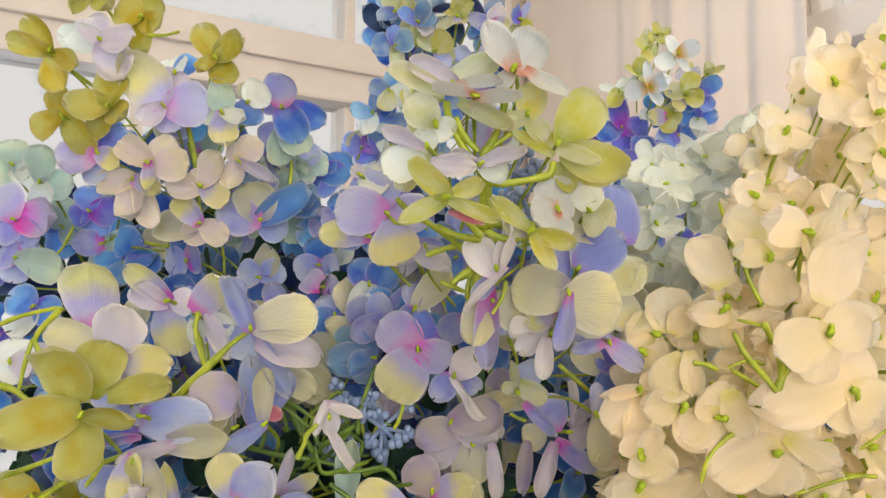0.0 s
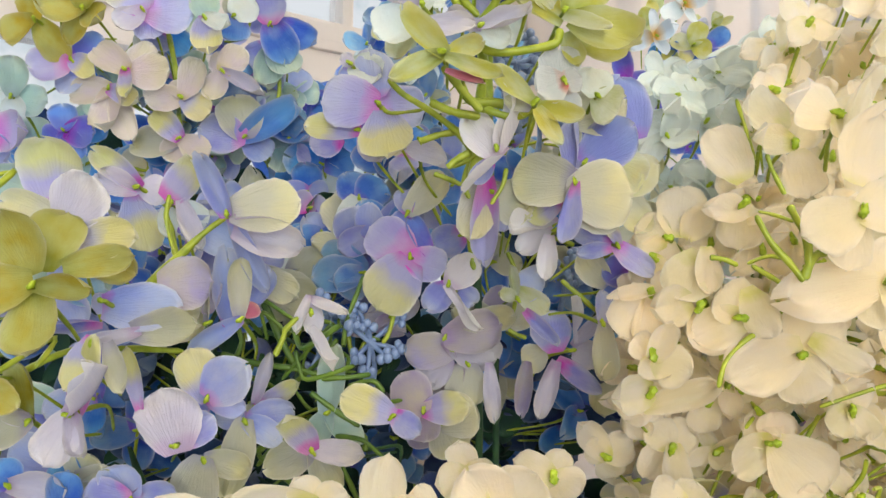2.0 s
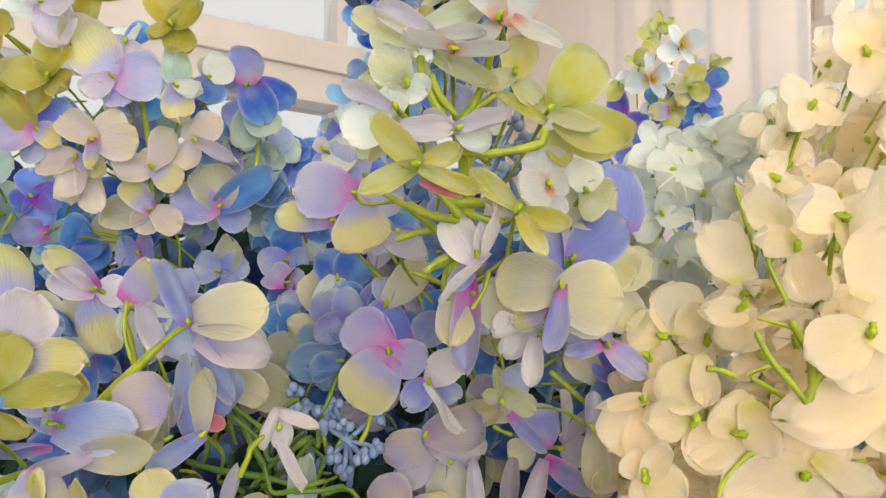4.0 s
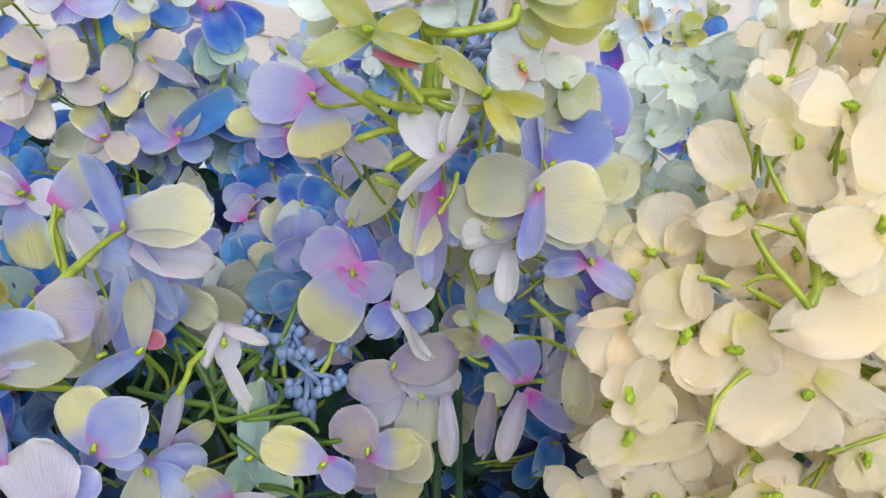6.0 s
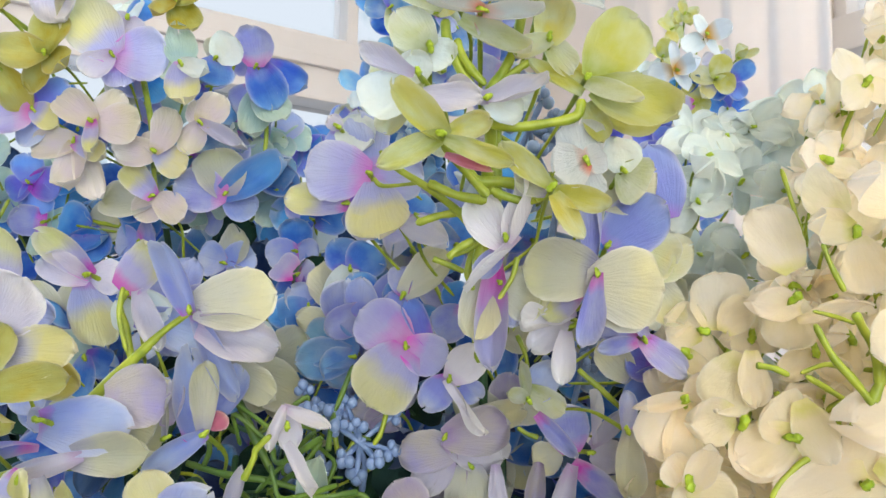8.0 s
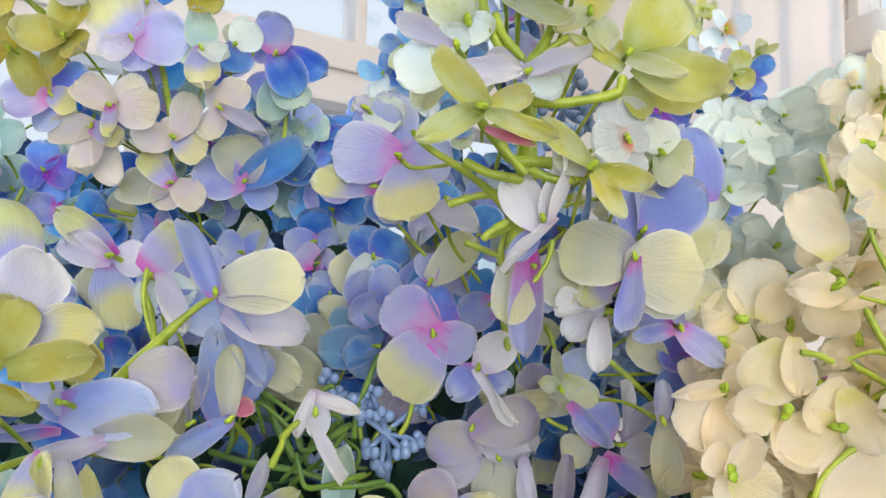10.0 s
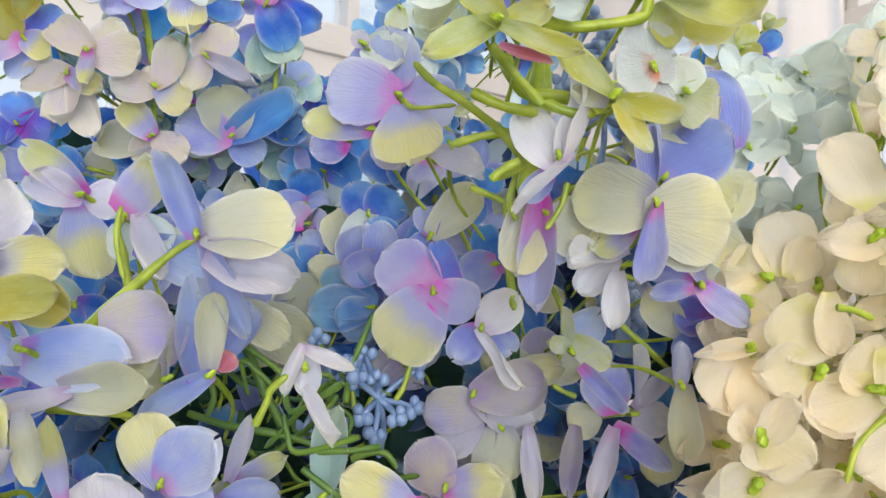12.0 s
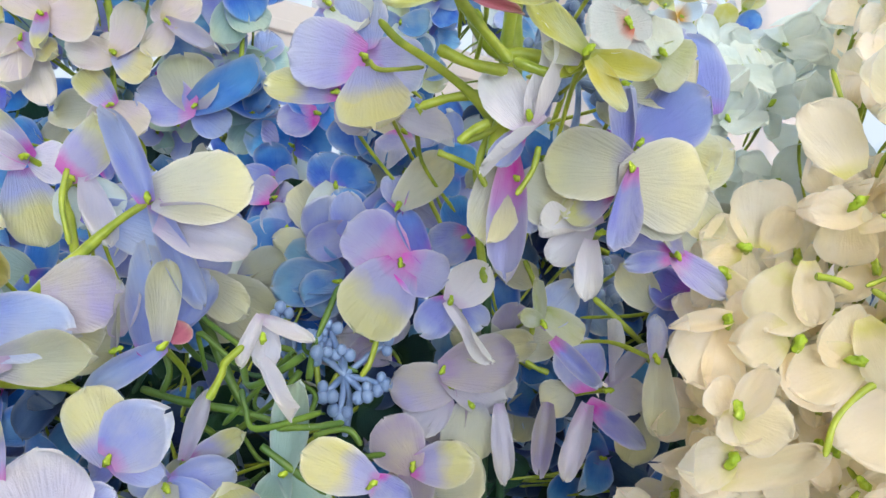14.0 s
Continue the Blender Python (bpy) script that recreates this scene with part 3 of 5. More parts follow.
# ---- the arrangement, spray by spray ----
# olive and yellow-green cloth hydrangea leaning out in front
head = spray("olive and yellow-green cloth hydrangea leaning out in front", -0.172, 0.507, 1.061, -0.137, 0.567)
floret(head, -0.174, 0.393, 1.147, ("olive", 110, 29.9, 26.5, 6, -4.0, 6.0), ("olive", -164, 36.8, 22.7, 8, -2.0, 2.0), ("olive", -86, 30.4, 23.2, 8), ("olive", -2, 28.4, 10.3, 18, 2.0, 0.0), ("olive", 84, 29.0, 24.3, -14, 0.0, 8.0), ("olive", 12, 30.1, 14.0, -10, 10.0, 9.0))
floret(head, -0.173, 0.417, 1.174, ("white", 54, 27.5, 24.4, 8, -1.0, 3.0), ("tipped", 0, 34.1, 19.7, 5, 3.0, -4.0), ("sage", 163, 30.4, 15.1, -4, -4.0, 6.0), ("olive", -26, 28.6, 17.4, -14, 4.0, -8.0))
floret(head, -0.198, 0.400, 1.106, ("olive", 151, 21.6, 14.6, 0), ("olive", -127, 18.4, 14.0, 0), ("olive", -37, 20.6, 14.0, 10))
floret(head, -0.183, 0.415, 1.087, ("sage", -158, 23.7, 17.2, 5), ("white", 159, 21.2, 8.4, -5), ("olive", 119, 31.3, 9.4, 0))
floret(head, -0.161, 0.406, 1.091, ("white", -119, 25.8, 18.9, 12), ("white", -72, 20.1, 10.7, 15), ("tipped", 76, 36.1, 14.3, 5), ("white", 45, 35.4, 7.7, 25))
floret(head, -0.154, 0.410, 1.123, ("tipped", -111, 25.1, 12.2, 10, -1.0, 1.0), ("sage", -65, 24.5, 9.9, 18, 7.0, -1.0))
twig(head, 2.4, (-0.188, 0.400, 1.199), (-0.200, 0.400, 1.186), (-0.199, 0.400, 1.178), (-0.188, 0.400, 1.169))
twig(head, 2.2, (-0.227, 0.405, 1.188), (-0.210, 0.405, 1.195), (-0.191, 0.405, 1.199))
twig(head, 2.0, (-0.202, 0.400, 1.184), (-0.206, 0.400, 1.170), (-0.208, 0.400, 1.159))
twig(head, 3.2, (-0.237, 0.420, 1.160), (-0.222, 0.420, 1.157), (-0.210, 0.420, 1.148))
twig(head, 2.4, (-0.224, 0.405, 1.114), (-0.205, 0.405, 1.120), (-0.185, 0.405, 1.128), (-0.172, 0.405, 1.135))
twig(head, 2.2, (-0.199, 0.400, 1.104), (-0.183, 0.400, 1.115), (-0.166, 0.400, 1.125), (-0.174, 0.400, 1.112))

# lilac and cream-tipped cloth hydrangea with long green stalks
head = spray("lilac and cream-tipped cloth hydrangea with long green stalks", -0.117, 0.561, 1.061, -0.094, 0.621)
floret(head, -0.193, 0.452, 1.188, ("tipped", 95, 36.1, 30.4, 0), ("lilac", -16, 23.9, 15.8, -20), ("lilac", -124, 23.4, 15.8, -15))
floret(head, -0.159, 0.469, 1.203, ("tipped", 141, 32.2, 13.6, 6), ("white", 159, 22.8, 14.5, 10, -1.0, -2.0), ("white", -4, 14.1, 15.8, -5), ("tipped", -76, 30.5, 22.0, -12, -5.0, -5.0))
floret(head, -0.141, 0.466, 1.195, ("tipped", 41, 27.8, 19.3, 6, -3.0, 2.0), ("white", -65, 28.9, 9.7, 8, 6.0, 0.0), ("pale", -82, 15.3, 13.0, -8, -2.0, -4.0), ("pale", -35, 17.4, 12.6, -25, 4.0, 0.0), ("lilac", -18, 36.9, 19.9, -28, 4.0, -11.0))
floret(head, -0.108, 0.457, 1.187, ("sage", 10, 35.5, 26.9, 2, 1.0, 2.0), ("lilac", 112, 32.4, 11.3, 5), ("white", -13, 35.7, 18.5, -12, 3.0, -6.0), ("pale", -40, 16.8, 14.7, -22, 2.0, -1.0), ("lilac", -65, 42.5, 10.9, -8, 1.0, -1.0))
floret(head, -0.101, 0.462, 1.133, ("sage", 88, 31.1, 10.9, 5, -1.0, 1.0), ("lilac", -147, 30.1, 10.5, 10), ("lilac", 102, 37.2, 16.8, -25, -5.0, -4.0), ("rose", 45, 8.7, 8.8, -12, 2.0, 3.0), ("lilac", 66, 27.9, 12.6, -30, 1.0, 5.0))
floret(head, -0.118, 0.462, 1.131, ("sage", 88, 26.2, 5.7, 6), ("white", 99, 22.2, 12.6, -30, 0.0, 6.0), stalk=False)
floret(head, -0.160, 0.432, 1.142, ("lilac", 0, 38.1, 22.2, 5, -1.0, -3.0), ("sage", 5, 35.2, 16.8, 14, 15.0, -15.0), ("dusk", 5, 25.6, 25.2, -12, 24.0, 8.0), ("white", -162, 29.9, 9.6, 18, 18.0, -15.0), ("magenta", -163, 10.5, 10.2, -4), ("lilac", 180, 25.6, 5.4, 12, -2.0, -11.0))
floret(head, -0.139, 0.452, 1.139, ("sage", -5, 23.3, 23.4, 0, -3.2, 2.2), ("sage", 41, 16.6, 19.0, -10))
floret(head, -0.153, 0.475, 1.129, ("sage", 14, 31.3, 23.2, 0), ("sage", 60, 37.0, 21.0, -5), ("sage", 151, 25.6, 17.7, 0))
floret(head, -0.112, 0.446, 1.094, ("tipped", 112, 27.0, 19.6, 4), ("lilac", 45, 24.2, 23.6, 6, 1.0, 1.0), ("magenta", -16, 18.9, 12.0, -8), ("lilac", -162, 12.8, 14.0, -8))
floret(head, -0.118, 0.421, 1.076, ("white", 106, 29.4, 29.7, 8, 0.0, -3.0), ("tipped", 100, 28.9, 7.2, 10, -18.0, 17.0), ("lilac", 39, 19.5, 14.4, -10))
floret(head, -0.099, 0.472, 1.081, ("sage", -101, 39.3, 18.1, 5), ("lilac", -31, 22.4, 13.9, -5), ("lilac", 165, 19.5, 15.1, -10), ("lilac", 14, 23.7, 15.1, -20))
floret(head, -0.097, 0.487, 1.086, ("white", 72, 28.7, 7.4, 8, -1.0, 3.0), ("tipped", 30, 27.9, 10.1, 6), ("white", -69, 19.6, 7.8, 10, 6.0, 0.0), ("sage", -122, 15.8, 13.8, -15))
floret(head, -0.063, 0.467, 1.067, ("tipped", 122, 23.3, 16.7, 10), ("white", -5, 28.3, 13.1, 8), ("sage", -155, 28.1, 17.9, -15), ("sage", -64, 25.7, 14.9, -15))
floret(head, -0.022, 0.475, 1.084, ("tipped", 158, 29.4, 18.5, 8), ("lilac", -34, 18.0, 13.2, 0))
floret(head, -0.059, 0.492, 1.083, ("mint", 80, 37.0, 17.0, 0), ("mint", -114, 22.1, 14.0, 0), ("mint", -42, 25.5, 14.0, 0))
floret(head, -0.115, 0.455, 1.064, ("sage", -102, 27.8, 27.2, 0), ("sage", -17, 23.4, 14.5, -15))
twig(head, 5.4, (-0.156, 0.459, 1.142), (-0.146, 0.459, 1.152), (-0.132, 0.459, 1.166), (-0.120, 0.459, 1.178), (-0.108, 0.459, 1.187), taper=0.4)
twig(head, 3.2, (-0.136, 0.464, 1.166), (-0.139, 0.464, 1.179), (-0.142, 0.464, 1.188), (-0.140, 0.464, 1.194), taper=0.7)
twig(head, 2.6, (-0.080, 0.450, 1.116), (-0.076, 0.450, 1.125), (-0.075, 0.450, 1.129), (-0.069, 0.450, 1.135))
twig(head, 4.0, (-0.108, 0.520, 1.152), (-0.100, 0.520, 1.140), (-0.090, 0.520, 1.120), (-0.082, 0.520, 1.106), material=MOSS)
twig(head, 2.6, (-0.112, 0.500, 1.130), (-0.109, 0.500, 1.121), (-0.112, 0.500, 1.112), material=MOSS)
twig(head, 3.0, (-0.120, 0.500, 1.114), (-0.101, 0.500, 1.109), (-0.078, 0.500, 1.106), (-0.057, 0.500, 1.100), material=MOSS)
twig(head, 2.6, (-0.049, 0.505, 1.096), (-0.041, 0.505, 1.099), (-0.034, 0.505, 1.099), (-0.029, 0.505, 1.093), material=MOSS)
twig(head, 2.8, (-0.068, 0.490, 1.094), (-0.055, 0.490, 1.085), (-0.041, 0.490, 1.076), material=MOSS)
twig(head, 3.0, (-0.162, 0.460, 1.118), (-0.150, 0.460, 1.118), (-0.129, 0.460, 1.117))
twig(head, 2.0, (-0.138, 0.456, 1.197), (-0.139, 0.456, 1.184), (-0.135, 0.456, 1.169))
twig(head, 3.0, (-0.219, 0.440, 1.096), (-0.189, 0.440, 1.113), (-0.165, 0.440, 1.122))
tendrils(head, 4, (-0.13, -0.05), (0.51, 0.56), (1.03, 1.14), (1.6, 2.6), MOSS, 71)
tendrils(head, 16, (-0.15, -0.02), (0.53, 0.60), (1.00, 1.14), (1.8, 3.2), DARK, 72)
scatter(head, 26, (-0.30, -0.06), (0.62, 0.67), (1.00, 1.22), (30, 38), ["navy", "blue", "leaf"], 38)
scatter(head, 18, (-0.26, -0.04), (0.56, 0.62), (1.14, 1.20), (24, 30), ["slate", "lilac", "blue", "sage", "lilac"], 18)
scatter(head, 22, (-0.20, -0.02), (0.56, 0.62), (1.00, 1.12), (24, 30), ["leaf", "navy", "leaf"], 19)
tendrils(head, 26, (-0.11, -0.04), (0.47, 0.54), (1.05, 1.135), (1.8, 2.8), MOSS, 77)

# lilac cloth hydrangea low at the edge of the bunch
head = spray("lilac cloth hydrangea low at the edge of the bunch", -0.175, 0.540, 0.988, -0.140, 0.600)
floret(head, -0.144, 0.436, 1.047, ("lilac", -175, 23.3, 23.2, 5), ("lilac", 131, 18.8, 18.2, 0), ("sage", -117, 15.6, 18.2, 5), ("lilac", 5, 20.2, 13.8, -15))
floret(head, -0.176, 0.430, 1.038, ("lilac", -121, 16.5, 16.3, 0), ("lilac", -1, 14.7, 16.3, 5), ("lilac", 166, 16.6, 16.3, 0), ("blue", 86, 23.0, 16.3, -10))
floret(head, -0.203, 0.440, 1.053, ("white", -2, 27.5, 13.9, 5), ("blue", 129, 13.9, 16.7, 0), ("lilac", -139, 20.7, 16.7, 0), ("white", -112, 26.1, 16.7, 0))
floret(head, -0.179, 0.455, 1.054, ("sage", 65, 12.6, 20.3, -10), ("blue", 155, 19.6, 17.4, -10), ("sage", -15, 20.8, 17.4, 0))
twig(head, 2.4, (-0.216, 0.430, 1.052), (-0.197, 0.430, 1.044), (-0.173, 0.430, 1.047), (-0.157, 0.430, 1.047))
scatter(head, 20, (-0.34, -0.14), (0.48, 0.60), (0.94, 1.08), (26, 32), ["lilac", "slate", "blue", "sage", "leaf"], 8)
scatter(head, 14, (-0.14, -0.05), (0.53, 0.60), (0.94, 1.06), (26, 32), ["navy", "leaf"], 9)

# lilac cloth hydrangea with magenta throats and pale yellow tips
head = spray("lilac cloth hydrangea with magenta throats and pale yellow tips", 0.039, 0.588, 1.141, 0.031, 0.648)
floret(head, -0.016, 0.525, 1.171, ("magenta", 140, 31.3, 28.1, 4), ("tipped", -126, 34.6, 33.3, 6, 0.0, -2.0), ("magenta", -20, 23.5, 22.9, 6), ("violet", 116, 25.7, 12.0, -8, 11.0, 3.0))
floret(head, -0.035, 0.495, 1.257, ("magenta", 175, 32.3, 29.5, 5), ("tipped", -80, 29.7, 29.0, 8, 3.0, -5.0), ("magenta", 4, 29.5, 23.0, -18), ("lilac", 103, 28.5, 23.0, -14, 0.0, 5.0))
floret(head, -0.046, 0.503, 1.243, ("tipped", 176, 31.1, 17.3, 2), ("white", -54, 18.7, 14.9, -6, 2.0, -3.0), ("violet", 127, 16.0, 14.4, -20))
floret(head, -0.011, 0.500, 1.237, ("white", -20, 23.4, 14.9, 0, -6.0, -5.0), ("white", -58, 13.9, 9.6, -20))
floret(head, 0.029, 0.442, 1.221, ("snow", 125, 24.5, 17.2, 4, -1.0, -3.0), ("snow", 69, 31.5, 6.4, 10, 4.0, -2.0), ("snow", -136, 33.5, 7.6, 18, 6.0, -1.0), ("lilac", -129, 15.1, 10.0, -20, -2.0, -6.0))
floret(head, 0.072, 0.463, 1.207, ("sage", 173, 32.3, 28.6, 3), ("sage", -3, 33.4, 34.8, 8, -3.0, -4.0), ("sage", -4, 32.1, 34.8, -2, -2.0, -7.0), ("lilac", 87, 34.1, 6.6, 2), ("lilac", -104, 33.7, 7.9, 12), ("tipped", -145, 20.2, 13.6, -16, -6.0, -8.0))
floret(head, 0.081, 0.485, 1.222, ("iris", 38, 32.9, 25.9, 4), ("iris", 100, 38.9, 25.9, -6, 29.0, 15.0), ("celery", -17, 25.9, 21.6, -22, 16.0, 1.0))
floret(head, 0.103, 0.500, 1.219, ("sage", 159, 24.9, 24.0, -8, -13.0, 37.0), ("celery", 30, 27.9, 21.6, -5, -2.0, -8.0), ("sage", -59, 26.1, 19.2, -12, 2.0, -10.0), stalk=False)
floret(head, 0.075, 0.482, 1.245, ("sage", 25, 30.0, 26.2, -5), ("sage", -116, 16.5, 15.8, -10))
floret(head, 0.047, 0.425, 1.240, ("chartreuse", -18, 22.3, 10.4, 6, 2.0, -2.0), ("chartreuse", -59, 21.3, 9.9, 8, 1.0, -4.0), ("chartreuse", 141, 25.9, 8.7, 8, -2.0, 1.0), ("sage", 153, 13.6, 7.0, -10, -3.0, -2.0))
floret(head, 0.029, 0.472, 1.203, ("sage", -100, 34.6, 20.2, 4, -5.0, 7.0), ("magenta", -94, 47.1, 15.2, 12, -2.0, 7.0), ("sage", -18, 22.2, 24.8, -5, 2.0, -1.0), ("magenta", -71, 21.8, 11.5, -14))
floret(head, 0.065, 0.480, 1.184, ("snow", -165, 27.2, 6.0, 8, 0.0, 4.0), ("snow", -97, 24.4, 10.6, 8, -4.0, -4.0), ("snow", -139, 22.0, 13.8, -15, -4.0, 3.0))
floret(head, 0.102, 0.500, 1.178, ("magenta", -42, 27.1, 14.5, 6), ("lilac", 169, 26.6, 10.0, 6), ("lilac", -171, 20.5, 8.5, 10, -4.0, -2.0), ("tipped", 125, 16.0, 6.5, 8, 2.0, 0.0))
floret(head, 0.120, 0.530, 1.162, ("violet", 160, 20.3, 20.2, -5), ("violet", -138, 26.9, 16.2, 0), ("sage", 133, 25.0, 18.9, -8, -17.0, -5.0))
floret(head, 0.007, 0.520, 1.155, ("snow", 45, 23.6, 17.7, 5), ("snow", -54, 33.0, 7.6, 12), ("lilac", -129, 19.0, 16.7, -15), ("lilac", -34, 21.3, 12.6, -25))
floret(head, 0.046, 0.505, 1.147, ("celery", 100, 17.4, 5.6, 8, -1.0, 3.0), ("celery", -31, 21.3, 12.9, 8, 1.0, 4.0), ("celery", 170, 11.4, 7.8, 10, -1.0, 1.0), ("lilac", -47, 26.8, 7.8, 12, 5.0, -8.0), ("lilac", 47, 21.0, 16.8, -12))
floret(head, -0.064, 0.461, 1.137, ("snow", -108, 19.7, 6.3, 16, -2.0, 8.0), ("snow", -21, 22.8, 5.7, 10, -2.0, 8.0), ("snow", -90, 17.0, 9.7, 4, 0.0, 5.0), ("snow", -58, 25.7, 6.1, 16, -1.0, -9.0), stalk=False)
floret(head, 0.094, 0.500, 1.133, ("sage", -90, 31.7, 13.8, 0), ("lilac", 84, 19.9, 9.5, -15))
twig(head, 2.0, (-0.032, 0.490, 1.254), (-0.027, 0.490, 1.250), (-0.009, 0.490, 1.252))
twig(head, 4.6, (0.023, 0.465, 1.208), (0.018, 0.465, 1.224), (0.010, 0.465, 1.234), (-0.006, 0.465, 1.246), (-0.019, 0.465, 1.254), (-0.027, 0.465, 1.262), taper=0.5)
twig(head, 3.6, (0.013, 0.468, 1.235), (0.001, 0.468, 1.233), (-0.010, 0.468, 1.229), taper=0.8)
twig(head, 6.0, (0.025, 0.462, 1.285), (0.025, 0.462, 1.262), (0.026, 0.462, 1.246), (0.023, 0.462, 1.228), (0.018, 0.462, 1.208), taper=0.9)
twig(head, 5.0, (0.008, 0.450, 1.261), (0.016, 0.450, 1.247), (0.027, 0.450, 1.246), (0.038, 0.450, 1.244), (0.046, 0.450, 1.240), taper=0.7)
twig(head, 3.4, (0.016, 0.452, 1.220), (0.009, 0.452, 1.216), (0.005, 0.452, 1.212), taper=0.8)
twig(head, 3.6, (0.016, 0.520, 1.198), (0.019, 0.520, 1.182), (0.022, 0.520, 1.164), taper=0.9)
twig(head, 2.8, (-0.002, 0.480, 1.214), (0.006, 0.480, 1.211), (0.013, 0.480, 1.208), taper=0.8)
twig(head, 3.4, (0.041, 0.435, 1.236), (0.047, 0.435, 1.241), (0.049, 0.435, 1.245))
twig(head, 2.6, (0.029, 0.460, 1.226), (0.016, 0.460, 1.218), (0.007, 0.460, 1.214))
twig(head, 2.8, (0.018, 0.470, 1.222), (0.014, 0.470, 1.208), (0.017, 0.470, 1.199))
twig(head, 2.2, (0.036, 0.462, 1.214), (0.034, 0.462, 1.205), (0.028, 0.462, 1.195))
twig(head, 2.8, (0.016, 0.520, 1.215), (0.019, 0.520, 1.192), (0.020, 0.520, 1.169))
twig(head, 3.0, (0.078, 0.550, 1.160), (0.092, 0.550, 1.148), (0.106, 0.550, 1.135))
twig(head, 2.4, (0.045, 0.560, 1.178), (0.051, 0.560, 1.162), (0.049, 0.560, 1.139))
tendrils(head, 14, (0.02, 0.10), (0.53, 0.60), (1.17, 1.29), (1.6, 2.8), STEM, 74)
scatter(head, 22, (0.04, 0.17), (0.64, 0.70), (1.06, 1.27), (28, 36), ["navy", "blue", "sage", "blue"], 39)
berries(head, 0.056, 0.490, 1.250, 9, 0.019)
berries(head, 0.045, 0.500, 1.283, 9, 0.015)
scatter(head, 16, (-0.04, 0.12), (0.56, 0.64), (1.14, 1.27), (24, 30), ["blue", "lilac", "slate", "sage"], 31)

# dusky lilac cloth hydrangea deep in the bunch
head = spray("dusky lilac cloth hydrangea deep in the bunch", 0.021, 0.650, 1.041, 0.017, 0.710)
floret(head, 0.005, 0.540, 1.123, ("dusk", 11, 35.8, 25.4, 5), ("sage", 9, 32.9, 16.2, -10, 12.0, 9.0), ("white", -19, 36.9, 24.3, -12))
floret(head, 0.011, 0.545, 1.116, ("dusk", -176, 31.2, 21.6, 5), ("white", -135, 24.3, 18.9, -8, -3.0, -5.0))
floret(head, -0.007, 0.530, 1.080, ("dusk", 124, 26.7, 22.9, 5), ("tipped", 8, 27.4, 19.2, 5), ("dusk", -84, 19.1, 18.2, 0))
floret(head, 0.020, 0.548, 1.107, ("sage", -96, 27.3, 24.8, 5), ("white", -85, 35.5, 10.3, 8, 13.0, 0.0), ("dusk", -118, 27.7, 16.2, -10, -6.0, -2.0))
floret(head, 0.084, 0.540, 1.117, ("lilac", 101, 25.6, 24.6, 4, -10.0, -1.0), ("white", 90, 28.2, 5.1, 6, 1.0, 5.0), ("white", 45, 27.0, 8.1, 6, 1.0, 3.0), ("white", -10, 17.3, 17.4, 3, 2.0, -2.0), ("lilac", -37, 31.7, 12.6, 8, -9.0, -7.0), ("white", -110, 35.7, 11.1, 10, -11.0, -8.0), ("sage", -155, 16.6, 18.0, 0, -16.0, -3.0), ("dusk", -96, 31.2, 10.2, -4, -27.0, -9.0))
floret(head, 0.038, 0.560, 1.134, ("sage", 167, 29.0, 19.6, 0), ("sage", 13, 25.8, 18.5, 0), ("dusk", 77, 22.8, 19.6, -10))
floret(head, -0.029, 0.560, 1.136, ("dusk", -99, 14.1, 21.3, 5), ("white", 174, 19.6, 16.8, 0), ("white", 36, 20.3, 16.8, -10), ("dusk", -161, 29.2, 14.0, -10))
floret(head, 0.003, 0.543, 1.071, ("sage", 31, 24.2, 28.1, 5), ("sage", -57, 22.4, 24.6, 0), ("dusk", 133, 23.3, 21.1, 0), ("dusk", -155, 24.8, 21.1, 0))
floret(head, -0.050, 0.600, 1.094, ("sage", 156, 30.5, 18.5, 0), ("dusk", -116, 18.6, 18.5, 0), ("dusk", -50, 24.7, 18.5, 0))
twig(head, 2.4, (-0.054, 0.540, 1.125), (-0.050, 0.540, 1.110), (-0.043, 0.540, 1.121))
twig(head, 2.6, (-0.025, 0.530, 1.140), (-0.028, 0.530, 1.127), (-0.032, 0.530, 1.120))
twig(head, 2.4, (0.055, 0.540, 1.124), (0.049, 0.540, 1.126), (0.044, 0.540, 1.129))
twig(head, 2.2, (0.103, 0.550, 1.136), (0.114, 0.550, 1.117), (0.123, 0.550, 1.109))
# Added dark florets behind the bunch, coloured as the shade in its gaps.
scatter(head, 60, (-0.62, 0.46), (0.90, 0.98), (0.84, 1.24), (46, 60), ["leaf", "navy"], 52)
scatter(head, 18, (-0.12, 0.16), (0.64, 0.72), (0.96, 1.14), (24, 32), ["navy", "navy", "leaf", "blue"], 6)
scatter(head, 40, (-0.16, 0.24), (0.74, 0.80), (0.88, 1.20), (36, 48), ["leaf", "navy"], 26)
berries(head, -0.066, 0.540, 1.124, 8, 0.019)
berries(head, -0.040, 0.535, 1.120, 9, 0.018)
berries(head, 0.085, 0.590, 1.165, 10, 0.016)

# blue cloth hydrangea deep inside the bunch
head = spray("blue cloth hydrangea deep inside the bunch", -0.099, 0.725, 1.162, -0.080, 0.785)
floret(head, -0.094, 0.630, 1.214, ("magenta", 150, 20.9, 21.1, 0), ("magenta", 8, 13.5, 18.4, 0), ("blue", -110, 24.5, 23.1, 0), ("blue", -60, 25.8, 19.8, -10))
floret(head, -0.053, 0.585, 1.215, ("pale", -108, 32.2, 23.8, 5), ("blue", 43, 21.2, 25.0, -5), ("blue", 123, 22.0, 20.8, -15), ("lilac", -32, 16.6, 17.9, -15))
